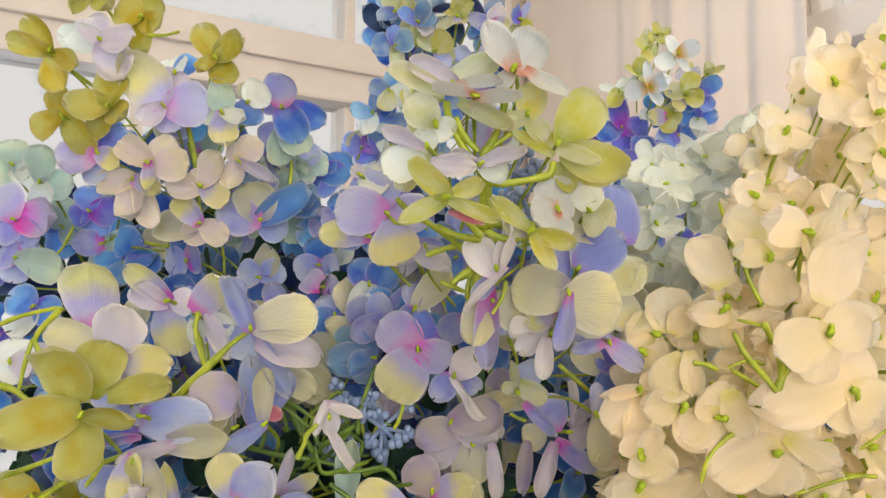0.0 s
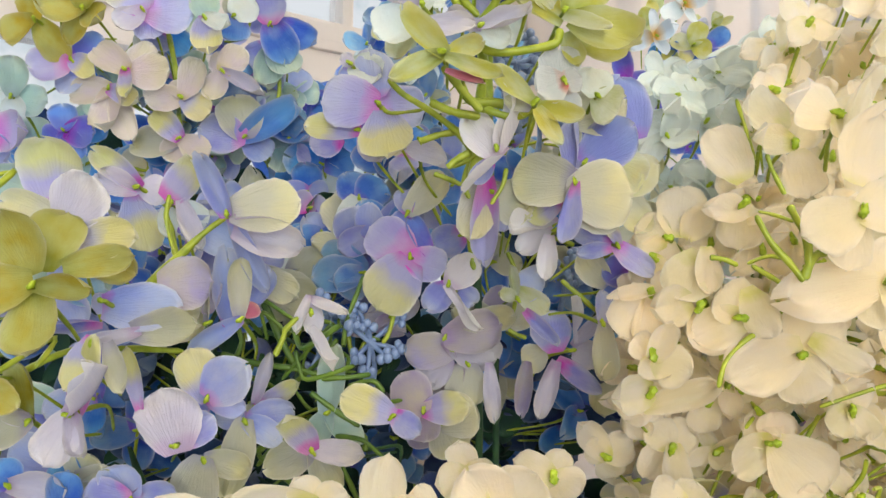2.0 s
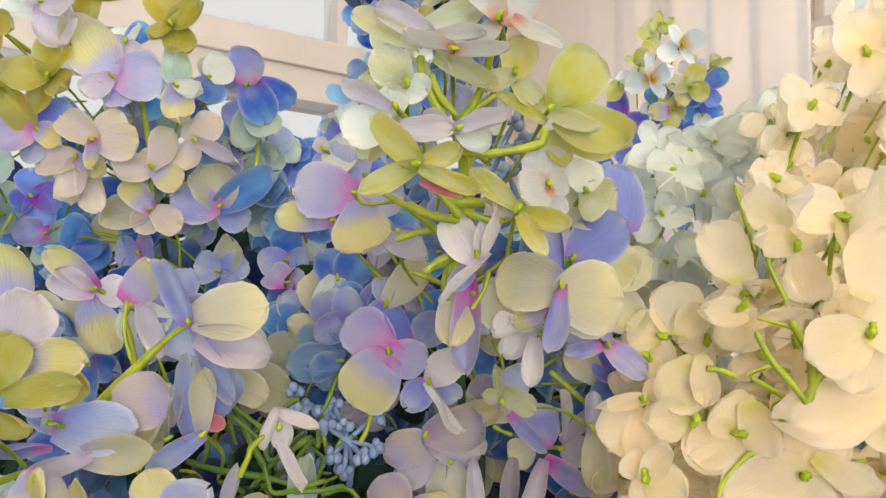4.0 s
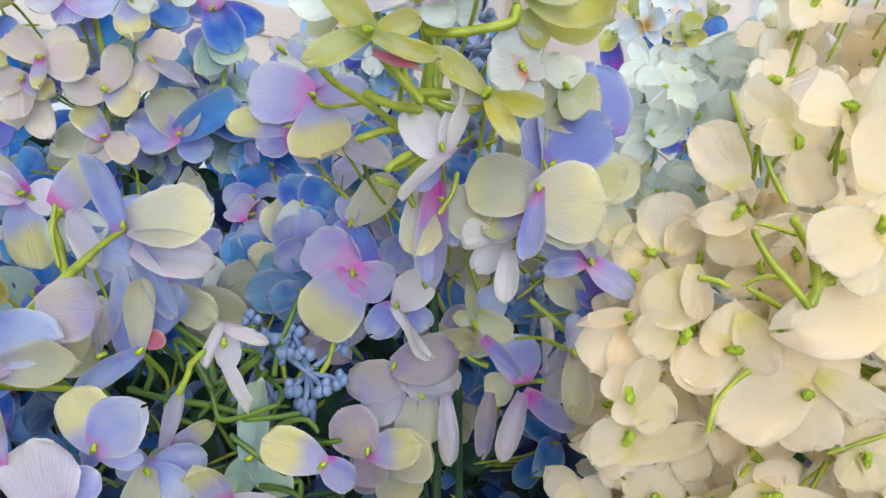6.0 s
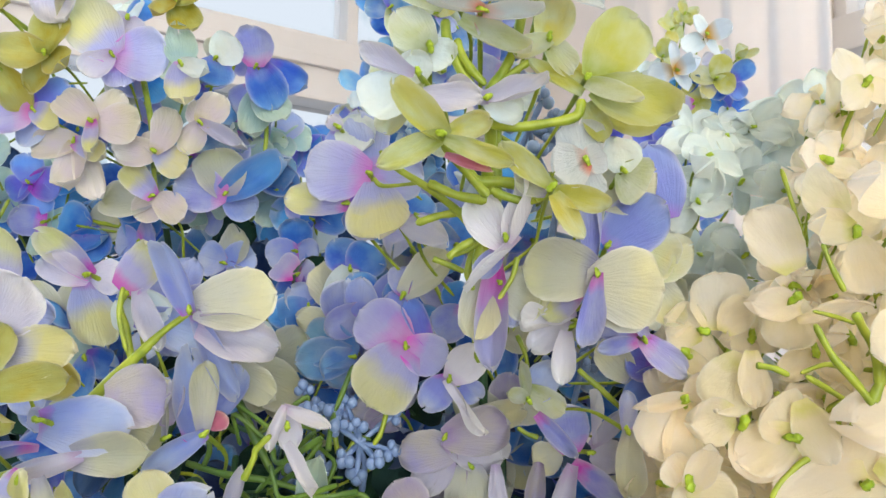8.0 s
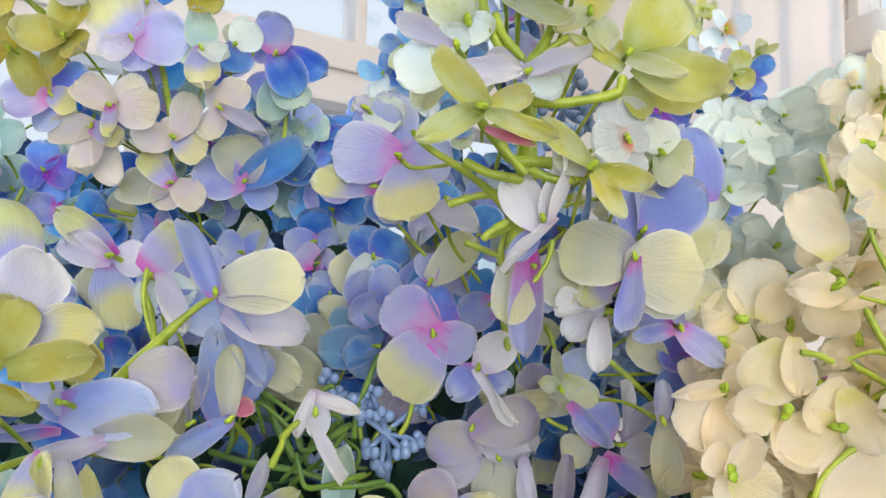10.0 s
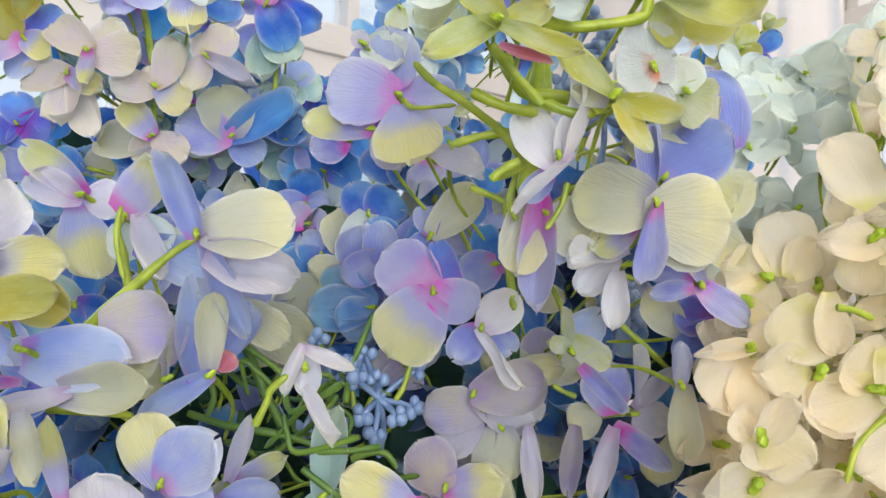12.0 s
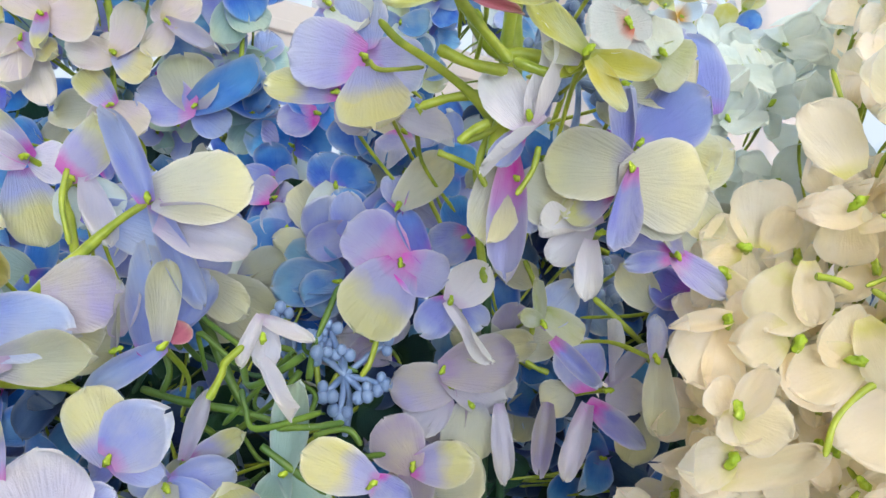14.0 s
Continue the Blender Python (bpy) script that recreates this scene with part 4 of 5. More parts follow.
floret(head, -0.018, 0.530, 1.199, ("sage", 45, 33.1, 18.7, 0), ("lilac", 106, 17.9, 13.0, -20), ("lilac", -137, 16.4, 13.0, -20))
floret(head, -0.047, 0.565, 1.164, ("slate", 158, 38.7, 27.2, 0), ("slate", -141, 21.0, 23.8, 0), ("slate", -173, 33.8, 22.7, 0))
floret(head, -0.105, 0.505, 1.161, ("sage", -29, 33.0, 17.4, 0), ("lilac", -113, 18.7, 16.9, -10), ("lilac", 34, 19.2, 14.5, -20))
floret(head, -0.080, 0.600, 1.192, ("blue", -153, 30.0, 27.7, 0), ("blue", -96, 18.7, 27.7, 0), ("blue", -5, 24.8, 21.6, 0), ("lilac", 137, 17.6, 18.5, 0))
floret(head, -0.098, 0.580, 1.162, ("sage", 21, 27.5, 26.5, 0), ("blue", -15, 39.7, 17.7, 0), ("blue", -107, 24.6, 23.5, 0), ("pale", 141, 31.3, 23.5, 0))
floret(head, -0.104, 0.680, 1.234, ("lilac", -167, 21.9, 23.8, 0), ("lilac", -16, 17.4, 23.8, 0), ("blue", -95, 23.9, 23.8, 0), ("blue", 96, 24.0, 23.8, 0))
floret(head, -0.060, 0.600, 1.192, ("sage", 110, 31.2, 29.4, 0), ("blue", 39, 26.7, 29.4, 0), ("blue", -135, 23.5, 29.4, 0), ("blue", -82, 33.5, 29.4, 0))
floret(head, -0.075, 0.590, 1.151, ("sage", 162, 26.0, 28.9, 0), ("blue", -56, 29.4, 24.8, 0), ("sage", -154, 36.4, 24.8, 0), ("blue", 34, 29.4, 24.8, 0))
floret(head, -0.094, 0.690, 1.258, ("blue", 162, 30.8, 29.0, 0), ("blue", 22, 26.0, 29.0, 0), ("pale", -78, 24.8, 29.0, 0), ("lilac", 121, 28.5, 29.0, 0))
floret(head, -0.107, 0.550, 1.158, ("sage", -25, 35.9, 26.9, 0), ("sage", -63, 29.8, 23.1, 0), ("blue", 132, 20.4, 23.1, 0))
floret(head, -0.210, 0.660, 1.237, ("lilac", -167, 21.2, 27.7, 0), ("lilac", 19, 14.5, 27.7, 0), ("blue", 91, 23.2, 27.7, 0), ("blue", -89, 27.7, 27.7, 0))
floret(head, -0.150, 0.660, 1.223, ("lilac", 166, 19.1, 23.1, 0), ("lilac", 24, 22.6, 23.1, 0), ("blue", -78, 23.6, 27.7, 0), ("sage", 69, 24.8, 23.1, 0))
floret(head, -0.255, 0.680, 1.248, ("blue", 158, 26.0, 28.6, 0), ("blue", -79, 29.1, 28.6, 0), ("sage", 22, 25.5, 28.6, 0), ("blue", 103, 24.6, 23.8, 0))
floret(head, -0.154, 0.560, 1.189, ("pale", -149, 22.5, 23.5, 0), ("pale", 11, 19.8, 23.5, 0), ("lilac", -81, 27.5, 23.5, 0), ("lilac", 102, 20.0, 23.5, 0))
floret(head, -0.040, 0.600, 1.259, ("blue", 130, 33.2, 25.2, 0), ("blue", -63, 28.4, 25.2, 0), ("blue", -121, 24.6, 25.2, 0), ("lilac", 22, 22.7, 21.0, 0))
floret(head, -0.117, 0.740, 1.326, ("violet", -37, 26.3, 36.2, 0), ("blue", -143, 26.0, 31.1, 0), ("blue", 57, 18.9, 31.1, 0), ("blue", 0, 36.6, 31.1, 0))
floret(head, -0.079, 0.780, 1.354, ("violet", 169, 19.7, 24.6, 0), ("violet", 26, 21.5, 24.6, 0), ("violet", -70, 16.6, 24.6, 0), ("sage", 126, 18.8, 21.8, 0))
floret(head, -0.048, 0.720, 1.307, ("blue", 135, 21.7, 30.2, 0), ("violet", 34, 18.3, 30.2, 0), ("blue", -90, 20.4, 30.2, 0))
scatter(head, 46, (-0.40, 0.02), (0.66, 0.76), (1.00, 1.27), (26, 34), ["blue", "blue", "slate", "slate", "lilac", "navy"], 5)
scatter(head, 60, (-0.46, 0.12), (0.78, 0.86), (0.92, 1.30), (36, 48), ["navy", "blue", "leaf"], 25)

# tall cloth hydrangea with olive top and shell-pink florets
head = spray("tall cloth hydrangea with olive top and shell-pink florets", -0.216, 0.709, 1.286, -0.173, 0.769)
floret(head, -0.253, 0.585, 1.396, ("white", 122, 25.2, 23.7, 3), ("white", 0, 28.5, 22.1, 5), ("white", -59, 32.0, 27.0, 5), ("pale", 170, 30.7, 22.9, 0))
floret(head, -0.287, 0.578, 1.385, ("olive", 124, 31.5, 17.0, 3), ("olive", 170, 30.4, 15.4, 3), ("olive", -24, 24.8, 15.4, 3), ("olive", -82, 32.2, 18.6, 3))
floret(head, -0.173, 0.600, 1.388, ("olive", 118, 26.7, 21.0, 0), ("olive", 31, 26.8, 21.8, 0), ("olive", -63, 27.4, 21.8, 0), ("olive", -134, 18.8, 12.6, 15))
floret(head, -0.250, 0.593, 1.349, ("olive", -175, 28.7, 23.2, 0), ("olive", 81, 27.0, 25.7, 5), ("olive", -37, 17.2, 20.7, 0), ("olive", -125, 28.6, 20.7, -10))
floret(head, -0.211, 0.600, 1.351, ("tipped", 128, 40.6, 33.6, 3), ("magenta", 4, 33.3, 32.7, 3), ("magenta", -72, 20.9, 23.5, 0), ("white", -135, 22.2, 18.5, 5))
floret(head, -0.287, 0.600, 1.343, ("olive", -144, 26.8, 20.2, 0), ("olive", 111, 25.6, 21.0, 0), ("olive", -57, 33.7, 21.0, -10))
floret(head, -0.264, 0.610, 1.317, ("magenta", -161, 29.0, 28.2, 3), ("violet", 41, 26.7, 23.9, 0), ("tipped", -28, 21.5, 16.2, 15), ("lilac", -111, 24.7, 21.3, -10))
floret(head, -0.236, 0.610, 1.296, ("shell", -177, 32.4, 20.5, 5), ("shell", -94, 32.4, 24.8, 8), ("tipped", -24, 27.7, 14.5, 10), ("shell", -66, 38.9, 17.1, 0))
floret(head, -0.221, 0.600, 1.307, ("shell", 143, 31.2, 21.0, 5), ("tipped", -82, 22.3, 11.8, 15), ("shell", -2, 32.4, 24.4, 5), ("shell", 52, 25.6, 21.0, -10))
floret(head, -0.185, 0.613, 1.291, ("shell", 59, 29.8, 19.7, 5), ("shell", 180, 27.3, 20.6, 3), ("tipped", -29, 25.5, 18.9, 5), ("shell", 105, 18.4, 17.2, -10))
floret(head, -0.189, 0.625, 1.264, ("tipped", 134, 29.6, 18.4, 8), ("shell", -32, 28.2, 18.4, 8), ("sage", -176, 41.0, 25.4, -5), ("shell", -124, 19.1, 21.9, 0))
floret(head, -0.167, 0.600, 1.346, ("tipped", -85, 27.8, 21.8, 5), ("mint", 102, 23.0, 20.2, 0), ("mint", -177, 18.2, 16.8, -10), ("pale", -20, 22.2, 12.6, 10))
floret(head, -0.156, 0.610, 1.310, ("shell", 52, 23.4, 22.2, 5), ("white", -29, 34.4, 9.4, 10), ("shell", -116, 21.2, 17.1, 0), ("shell", 109, 16.9, 17.1, -10))
floret(head, -0.206, 0.610, 1.378, ("white", -74, 13.8, 18.8, 0), ("pale", 124, 16.3, 25.6, -10), ("white", -161, 13.7, 17.1, 0), ("blue", 54, 22.1, 17.1, -10))
floret(head, -0.233, 0.610, 1.423, ("olive", 158, 23.8, 25.6, 0), ("olive", -34, 16.0, 21.3, 0), ("olive", -98, 27.0, 21.3, 0), ("olive", 60, 20.7, 25.6, 0))
floret(head, -0.267, 0.600, 1.441, ("olive", -137, 25.8, 21.0, 0), ("olive", -49, 23.5, 21.0, 0), ("sage", 180, 32.3, 21.0, 0))
floret(head, -0.144, 0.633, 1.267, ("sage", 101, 31.1, 32.8, 0), ("lilac", 171, 32.6, 28.3, 3), ("blue", 29, 45.7, 23.0, 0), ("lilac", -37, 22.8, 22.1, -10))
floret(head, -0.211, 0.640, 1.350, ("lilac", -122, 16.3, 26.9, 0), ("blue", -37, 23.0, 22.4, 0), ("sage", -140, 28.9, 26.9, 0))
floret(head, -0.159, 0.650, 1.366, ("pale", 46, 19.6, 27.3, 0), ("blue", -103, 19.2, 27.3, 0), ("sage", 91, 23.5, 22.7, 0))
twig(head, 2.2, (-0.228, 0.610, 1.408), (-0.215, 0.610, 1.408), (-0.203, 0.610, 1.411))
twig(head, 3.4, (-0.206, 0.640, 1.348), (-0.199, 0.640, 1.318), (-0.196, 0.640, 1.290), (-0.191, 0.640, 1.254))
twig(head, 3.0, (-0.298, 0.620, 1.388), (-0.282, 0.620, 1.377), (-0.269, 0.620, 1.368))
tendrils(head, 12, (-0.30, -0.12), (0.63, 0.68), (1.24, 1.38), (1.6, 2.8), STEM, 76)
scatter(head, 26, (-0.31, -0.12), (0.68, 0.74), (1.25, 1.37), (24, 30), ["mint", "lilac", "blue", "mint", "slate"], 41)

# blue and lilac cloth hydrangea behind the shell-pink one
head = spray("blue and lilac cloth hydrangea behind the shell-pink one", -0.125, 0.776, 1.264, -0.100, 0.836)
floret(head, -0.135, 0.668, 1.367, ("lilac", 89, 27.0, 29.0, 0), ("blue", -64, 33.2, 28.0, 0), ("blue", -20, 37.4, 23.4, 0), ("lilac", 146, 20.0, 28.0, -10))
floret(head, -0.136, 0.675, 1.351, ("lilac", -132, 24.0, 30.2, 0), ("mint", -48, 34.6, 25.5, 0), ("mint", -89, 36.2, 23.6, 0), ("blue", 39, 27.7, 23.6, -10))
floret(head, -0.153, 0.690, 1.302, ("blue", 31, 28.3, 29.0, 0), ("blue", -24, 48.2, 24.1, 0), ("mint", -53, 24.6, 29.0, 0))
floret(head, -0.077, 0.670, 1.276, ("lilac", -158, 25.3, 23.4, 0), ("blue", 117, 21.3, 28.1, 0), ("blue", 14, 19.4, 28.1, 0))
twig(head, 3.0, (-0.132, 0.680, 1.349), (-0.129, 0.680, 1.320), (-0.131, 0.680, 1.291))

# blue and pink-throated cloth hydrangea near the window
head = spray("blue and pink-throated cloth hydrangea near the window", -0.315, 0.738, 1.199, -0.252, 0.798)
floret(head, -0.338, 0.634, 1.268, ("magenta", 119, 29.8, 29.3, 3), ("magenta", 0, 32.6, 31.1, 3), ("lilac", -144, 24.2, 26.6, 0), ("lilac", -49, 25.2, 22.2, -10))
floret(head, -0.327, 0.650, 1.301, ("mint", 87, 28.8, 22.7, 0), ("pale", -86, 22.2, 20.0, 0), ("mint", -11, 25.3, 25.5, 0), ("pale", 151, 18.8, 20.9, 0))
floret(head, -0.356, 0.660, 1.317, ("mint", 95, 18.9, 27.7, 0), ("mint", -153, 20.6, 27.7, 0), ("pale", -44, 20.2, 18.5, 0))
floret(head, -0.295, 0.670, 1.279, ("violet", 102, 20.4, 20.6, 0), ("violet", -4, 22.3, 25.3, 0), ("violet", -154, 19.6, 18.8, 0), ("violet", -80, 23.1, 23.4, 0))
floret(head, -0.336, 0.635, 1.238, ("mint", -16, 39.4, 25.8, 0), ("lilac", 160, 19.3, 26.7, 0), ("lilac", -100, 20.4, 26.7, 0), ("lilac", 41, 17.1, 22.2, 0))
floret(head, -0.322, 0.680, 1.267, ("mint", 113, 26.2, 28.6, 0), ("mint", -29, 19.5, 26.2, 0), ("blue", 158, 26.1, 23.8, 0), ("blue", -88, 28.7, 28.6, 0))
floret(head, -0.284, 0.690, 1.297, ("mint", 131, 19.4, 29.0, 0), ("violet", 19, 15.3, 24.1, 0), ("blue", -88, 24.5, 24.1, 0))
floret(head, -0.303, 0.600, 1.200, ("blue", 154, 19.0, 25.2, 0), ("blue", -26, 19.0, 25.2, 0), ("pale", -134, 29.0, 25.2, 0))
floret(head, -0.276, 0.520, 1.164, ("white", -14, 15.0, 16.0, 0), ("pale", 106, 15.0, 25.5, 0), ("white", 16, 26.1, 14.6, 0), ("pale", -115, 15.8, 21.8, 0))
twig(head, 2.2, (-0.303, 0.660, 1.265), (-0.312, 0.660, 1.247), (-0.321, 0.660, 1.237))
scatter(head, 40, (-0.66, -0.28), (0.78, 0.88), (0.92, 1.25), (36, 48), ["navy", "blue", "leaf", "blue"], 29)
scatter(head, 30, (-0.42, -0.20), (0.58, 0.72), (1.00, 1.21), (26, 32), ["blue", "blue", "mint", "lilac", "navy"], 9)

# yellow-green and blush-white cloth hydrangea standing tall
head = spray("yellow-green and blush-white cloth hydrangea standing tall", 0.023, 0.531, 1.225, 0.018, 0.591)
floret(head, 0.037, 0.410, 1.323, ("blush", 122, 28.4, 13.8, 5), ("blush", 56, 23.1, 22.2, 5, 1.0, -1.0), ("blush", -37, 26.7, 9.6, 8, 6.0, -2.0), ("blush", -135, 12.9, 9.0, -10))
floret(head, 0.005, 0.417, 1.316, ("white", 153, 27.1, 13.3, 8, 1.0, 1.0), ("celery", 156, 31.8, 12.2, 0, -5.0, -3.0), ("celery", 19, 27.6, 13.3, -5, -1.0, 5.0), ("blush", 2, 23.5, 6.4, 12, 3.0, 0.0))
floret(head, 0.016, 0.415, 1.309, ("blush", 175, 23.4, 5.8, 10), ("blush", -4, 26.5, 7.5, 10), ("celery", -29, 31.0, 9.9, 4, -7.0, -3.0), ("blush", -48, 13.6, 11.6, -8))
floret(head, -0.004, 0.420, 1.296, ("celery", 139, 19.8, 18.0, 0), ("pale", -38, 11.6, 15.0, -10), ("celery", 176, 15.6, 12.0, -15))
floret(head, 0.061, 0.428, 1.286, ("chartreuse", 57, 33.4, 25.2, 5, 4.0, 2.0), ("chartreuse", -24, 35.3, 22.2, 8, 4.0, -4.0), ("chartreuse", -12, 28.8, 19.8, -6, 7.0, -7.0), ("chartreuse", 152, 26.2, 9.0, 8, -2.0, -5.0), ("chartreuse", 144, 18.6, 10.8, 2, 0.0, 3.0), ("celery", -23, 24.3, 10.8, 20, 1.0, -2.0), ("chartreuse", -71, 18.1, 10.2, 5, 2.0, -9.0))
floret(head, 0.045, 0.424, 1.301, ("chartreuse", 74, 18.7, 16.8, 0), ("celery", -159, 17.2, 10.2, 5), ("celery", -45, 17.0, 12.0, -5))
floret(head, -0.008, 0.410, 1.281, ("white", 159, 22.7, 7.5, 8, -3.0, 0.0), ("pale", 105, 11.4, 14.5, -4, -1.0, -1.0), ("pale", -148, 22.6, 19.1, 5, -4.0, -2.0), ("white", -7, 23.4, 12.2, 8, 3.0, -8.0), ("celery", -129, 26.5, 14.5, -15))
floret(head, 0.019, 0.415, 1.273, ("white", 164, 18.0, 7.8, 10), ("white", 11, 26.1, 9.0, 12), ("pale", -18, 15.8, 12.0, 0), stalk=False)
floret(head, 0.002, 0.393, 1.253, ("chartreuse", 137, 26.3, 11.3, 5), ("chartreuse", -153, 27.0, 9.2, 6), ("chartreuse", 22, 18.6, 9.7, -8, 2.0, 2.0), ("chartreuse", -22, 27.2, 7.6, 8, 2.0, -2.0), ("rose", -19, 18.1, 4.9, -4, 2.0, -7.0))
floret(head, 0.061, 0.430, 1.252, ("blush", 100, 17.3, 20.4, 0), ("blush", -155, 14.3, 18.6, 3), ("blush", -87, 17.0, 16.8, 0), ("blush", 17, 10.5, 12.6, 3))
floret(head, 0.085, 0.470, 1.256, ("pale", 94, 17.4, 20.4, -5), ("celery", -37, 15.6, 24.3, -5))
floret(head, 0.028, 0.460, 1.293, ("lilac", 153, 18.2, 16.1, 0), ("lilac", 60, 13.3, 16.1, 0), ("pale", -5, 19.6, 16.1, 0), ("lilac", -114, 16.2, 16.1, 0))
floret(head, -0.051, 0.500, 1.281, ("white", 135, 9.1, 8.4, 5), ("pale", -22, 19.1, 21.0, -5), ("lilac", -90, 18.0, 17.5, -10))
twig(head, 3.4, (0.002, 0.425, 1.309), (0.003, 0.425, 1.300), (0.008, 0.425, 1.289), (0.015, 0.425, 1.277), taper=1.2)
twig(head, 2.8, (0.007, 0.423, 1.300), (0.011, 0.423, 1.290), (0.019, 0.423, 1.281), taper=1.1)
twig(head, 3.4, (0.039, 0.425, 1.327), (0.034, 0.425, 1.313), (0.031, 0.425, 1.298), (0.026, 0.425, 1.287), (0.020, 0.425, 1.278), taper=1.1)
twig(head, 2.6, (0.037, 0.426, 1.292), (0.027, 0.426, 1.285), (0.020, 0.426, 1.278), taper=1.1)
twig(head, 3.4, (0.059, 0.428, 1.277), (0.057, 0.428, 1.270), (0.046, 0.428, 1.267), (0.032, 0.428, 1.265), (0.021, 0.428, 1.267), taper=1.2)
twig(head, 4.8, (0.021, 0.446, 1.279), (0.023, 0.452, 1.265), (0.022, 0.458, 1.250), (0.024, 0.464, 1.238), taper=1.0)
twig(head, 2.6, (-0.007, 0.424, 1.284), (-0.009, 0.424, 1.277), (-0.003, 0.424, 1.263), taper=1.0)
twig(head, 3.4, (0.002, 0.430, 1.258), (0.012, 0.430, 1.246), (0.021, 0.430, 1.236), taper=1.0)
twig(head, 3.6, (-0.004, 0.440, 1.243), (0.008, 0.440, 1.238), (0.021, 0.440, 1.236), taper=1.0)
twig(head, 3.4, (0.048, 0.440, 1.240), (0.037, 0.440, 1.236), (0.023, 0.440, 1.240), taper=1.0)

# dark blue cloth hydrangea tower behind the bunch
head = spray("dark blue cloth hydrangea tower behind the bunch", -0.001, 0.864, 1.365, -0.001, 0.924)
loose_floret(head, -0.023, 0.740, 1.465, 23.3, ["slate", "violet", "celery", "chartreuse", "white", "slate"])
loose_floret(head, -0.045, 0.750, 1.446, 23.6, ["slate", "violet", "slate", "celery"])
loose_floret(head, -0.007, 0.750, 1.441, 23.6, ["chartreuse", "celery", "slate", "lilac"])
loose_floret(head, -0.051, 0.760, 1.405, 25.0, ["slate", "slate", "celery", "pale"])
loose_floret(head, -0.024, 0.760, 1.411, 25.0, ["celery", "slate", "chartreuse", "slate"])
loose_floret(head, -0.068, 0.770, 1.386, 24.2, ["slate", "slate", "pale", "blue"])
loose_floret(head, -0.029, 0.770, 1.375, 25.3, ["slate", "celery", "slate", "pale"])
loose_floret(head, -0.052, 0.780, 1.357, 24.6, ["violet", "slate", "pale", "slate"])
loose_floret(head, 0.014, 0.750, 1.474, 24.7, ["chartreuse", "chartreuse", "celery", "tipped"])
loose_floret(head, 0.046, 0.750, 1.468, 23.6, ["white", "lilac", "violet", "tipped"])
loose_floret(head, 0.074, 0.760, 1.475, 22.9, ["lilac", "violet", "celery", "chartreuse"])
loose_floret(head, 0.009, 0.760, 1.433, 23.9, ["lilac", "celery", "pale", "slate"])
loose_floret(head, 0.041, 0.760, 1.433, 23.9, ["lilac", "lilac", "pale", "slate"])
loose_floret(head, -0.046, 0.760, 1.483, 23.9, ["chartreuse", "celery", "slate", "slate"])
loose_floret(head, -0.018, 0.750, 1.501, 24.7, ["celery", "chartreuse", "slate", "slate"])
loose_floret(head, 0.025, 0.750, 1.501, 24.7, ["tipped", "chartreuse", "chartreuse", "celery"])
loose_floret(head, -0.002, 0.780, 1.400, 25.7, ["slate", "celery", "slate", "blue"])
loose_floret(head, 0.037, 0.780, 1.405, 25.7, ["slate", "lilac", "slate", "pale"])
loose_floret(head, -0.013, 0.790, 1.345, 26.0, ["slate", "slate", "pale", "celery"])
loose_floret(head, 0.065, 0.790, 1.391, 26.0, ["slate", "pale", "lilac", "slate"])
loose_floret(head, 0.054, 0.790, 1.334, 24.9, ["slate", "pale", "slate", "lilac"])
scatter(head, 34, (-0.06, 0.05), (0.79, 0.84), (1.24, 1.52), (28, 34), ["slate", "navy", "slate", "pale", "blue"], 15)

# small far spray of white, green and violet florets by the curtain
head = spray("small far spray of white, green and violet florets by the curtain", 0.265, 1.074, 1.382, 0.212, 1.134)
loose_floret(head, 0.282, 0.950, 1.502, 28.6, ["starry", "starry", "starry", "starry"])
loose_floret(head, 0.240, 0.920, 1.452, 27.7, ["starry", "starry", "starry", "starry"])
loose_floret(head, 0.250, 0.970, 1.515, 21.7, ["chartreuse", "chartreuse", "chartreuse", "chartreuse"])
loose_floret(head, 0.239, 0.970, 1.483, 21.7, ["chartreuse", "chartreuse", "pale", "chartreuse"])
loose_floret(head, 0.291, 0.950, 1.453, 26.6, ["chartreuse", "celery", "tipped", "chartreuse"])
loose_floret(head, 0.319, 0.960, 1.479, 21.5, ["chartreuse", "chartreuse"])
loose_floret(head, 0.224, 1.000, 1.423, 37.8, ["violet", "violet", "blue", "violet"])
loose_floret(head, 0.247, 0.980, 1.380, 37.0, ["violet", "violet", "blue", "violet"])
loose_floret(head, 0.259, 0.970, 1.441, 27.2, ["blue", "blue", "pale", "blue"])
loose_floret(head, 0.315, 0.970, 1.459, 27.2, ["blue", "violet", "blue", "violet"])
loose_floret(head, 0.289, 0.980, 1.408, 35.0, ["blue", "blue", "violet", "pale"])
loose_floret(head, 0.270, 0.960, 1.428, 23.5, ["chartreuse", "chartreuse", "tipped", "chartreuse"])
loose_floret(head, 0.320, 1.000, 1.434, 30.1, ["blue", "violet", "blue", "pale"])
loose_floret(head, 0.213, 1.000, 1.363, 33.6, ["blue", "blue", "pale", "blue"])
loose_floret(head, 0.215, 0.970, 1.462, 23.8, ["pale", "pale", "chartreuse", "pale"])
loose_floret(head, 0.280, 1.000, 1.370, 37.8, ["blue", "violet", "pale", "blue"])
loose_floret(head, 0.208, 1.000, 1.327, 33.6, ["blue", "blue", "lilac", "blue"])
loose_floret(head, 0.264, 0.970, 1.533, 18.3, ["chartreuse", "chartreuse", "chartreuse", "chartreuse"])
loose_floret(head, 0.304, 0.980, 1.486, 18.5, ["chartreuse", "white", "chartreuse", "white"])
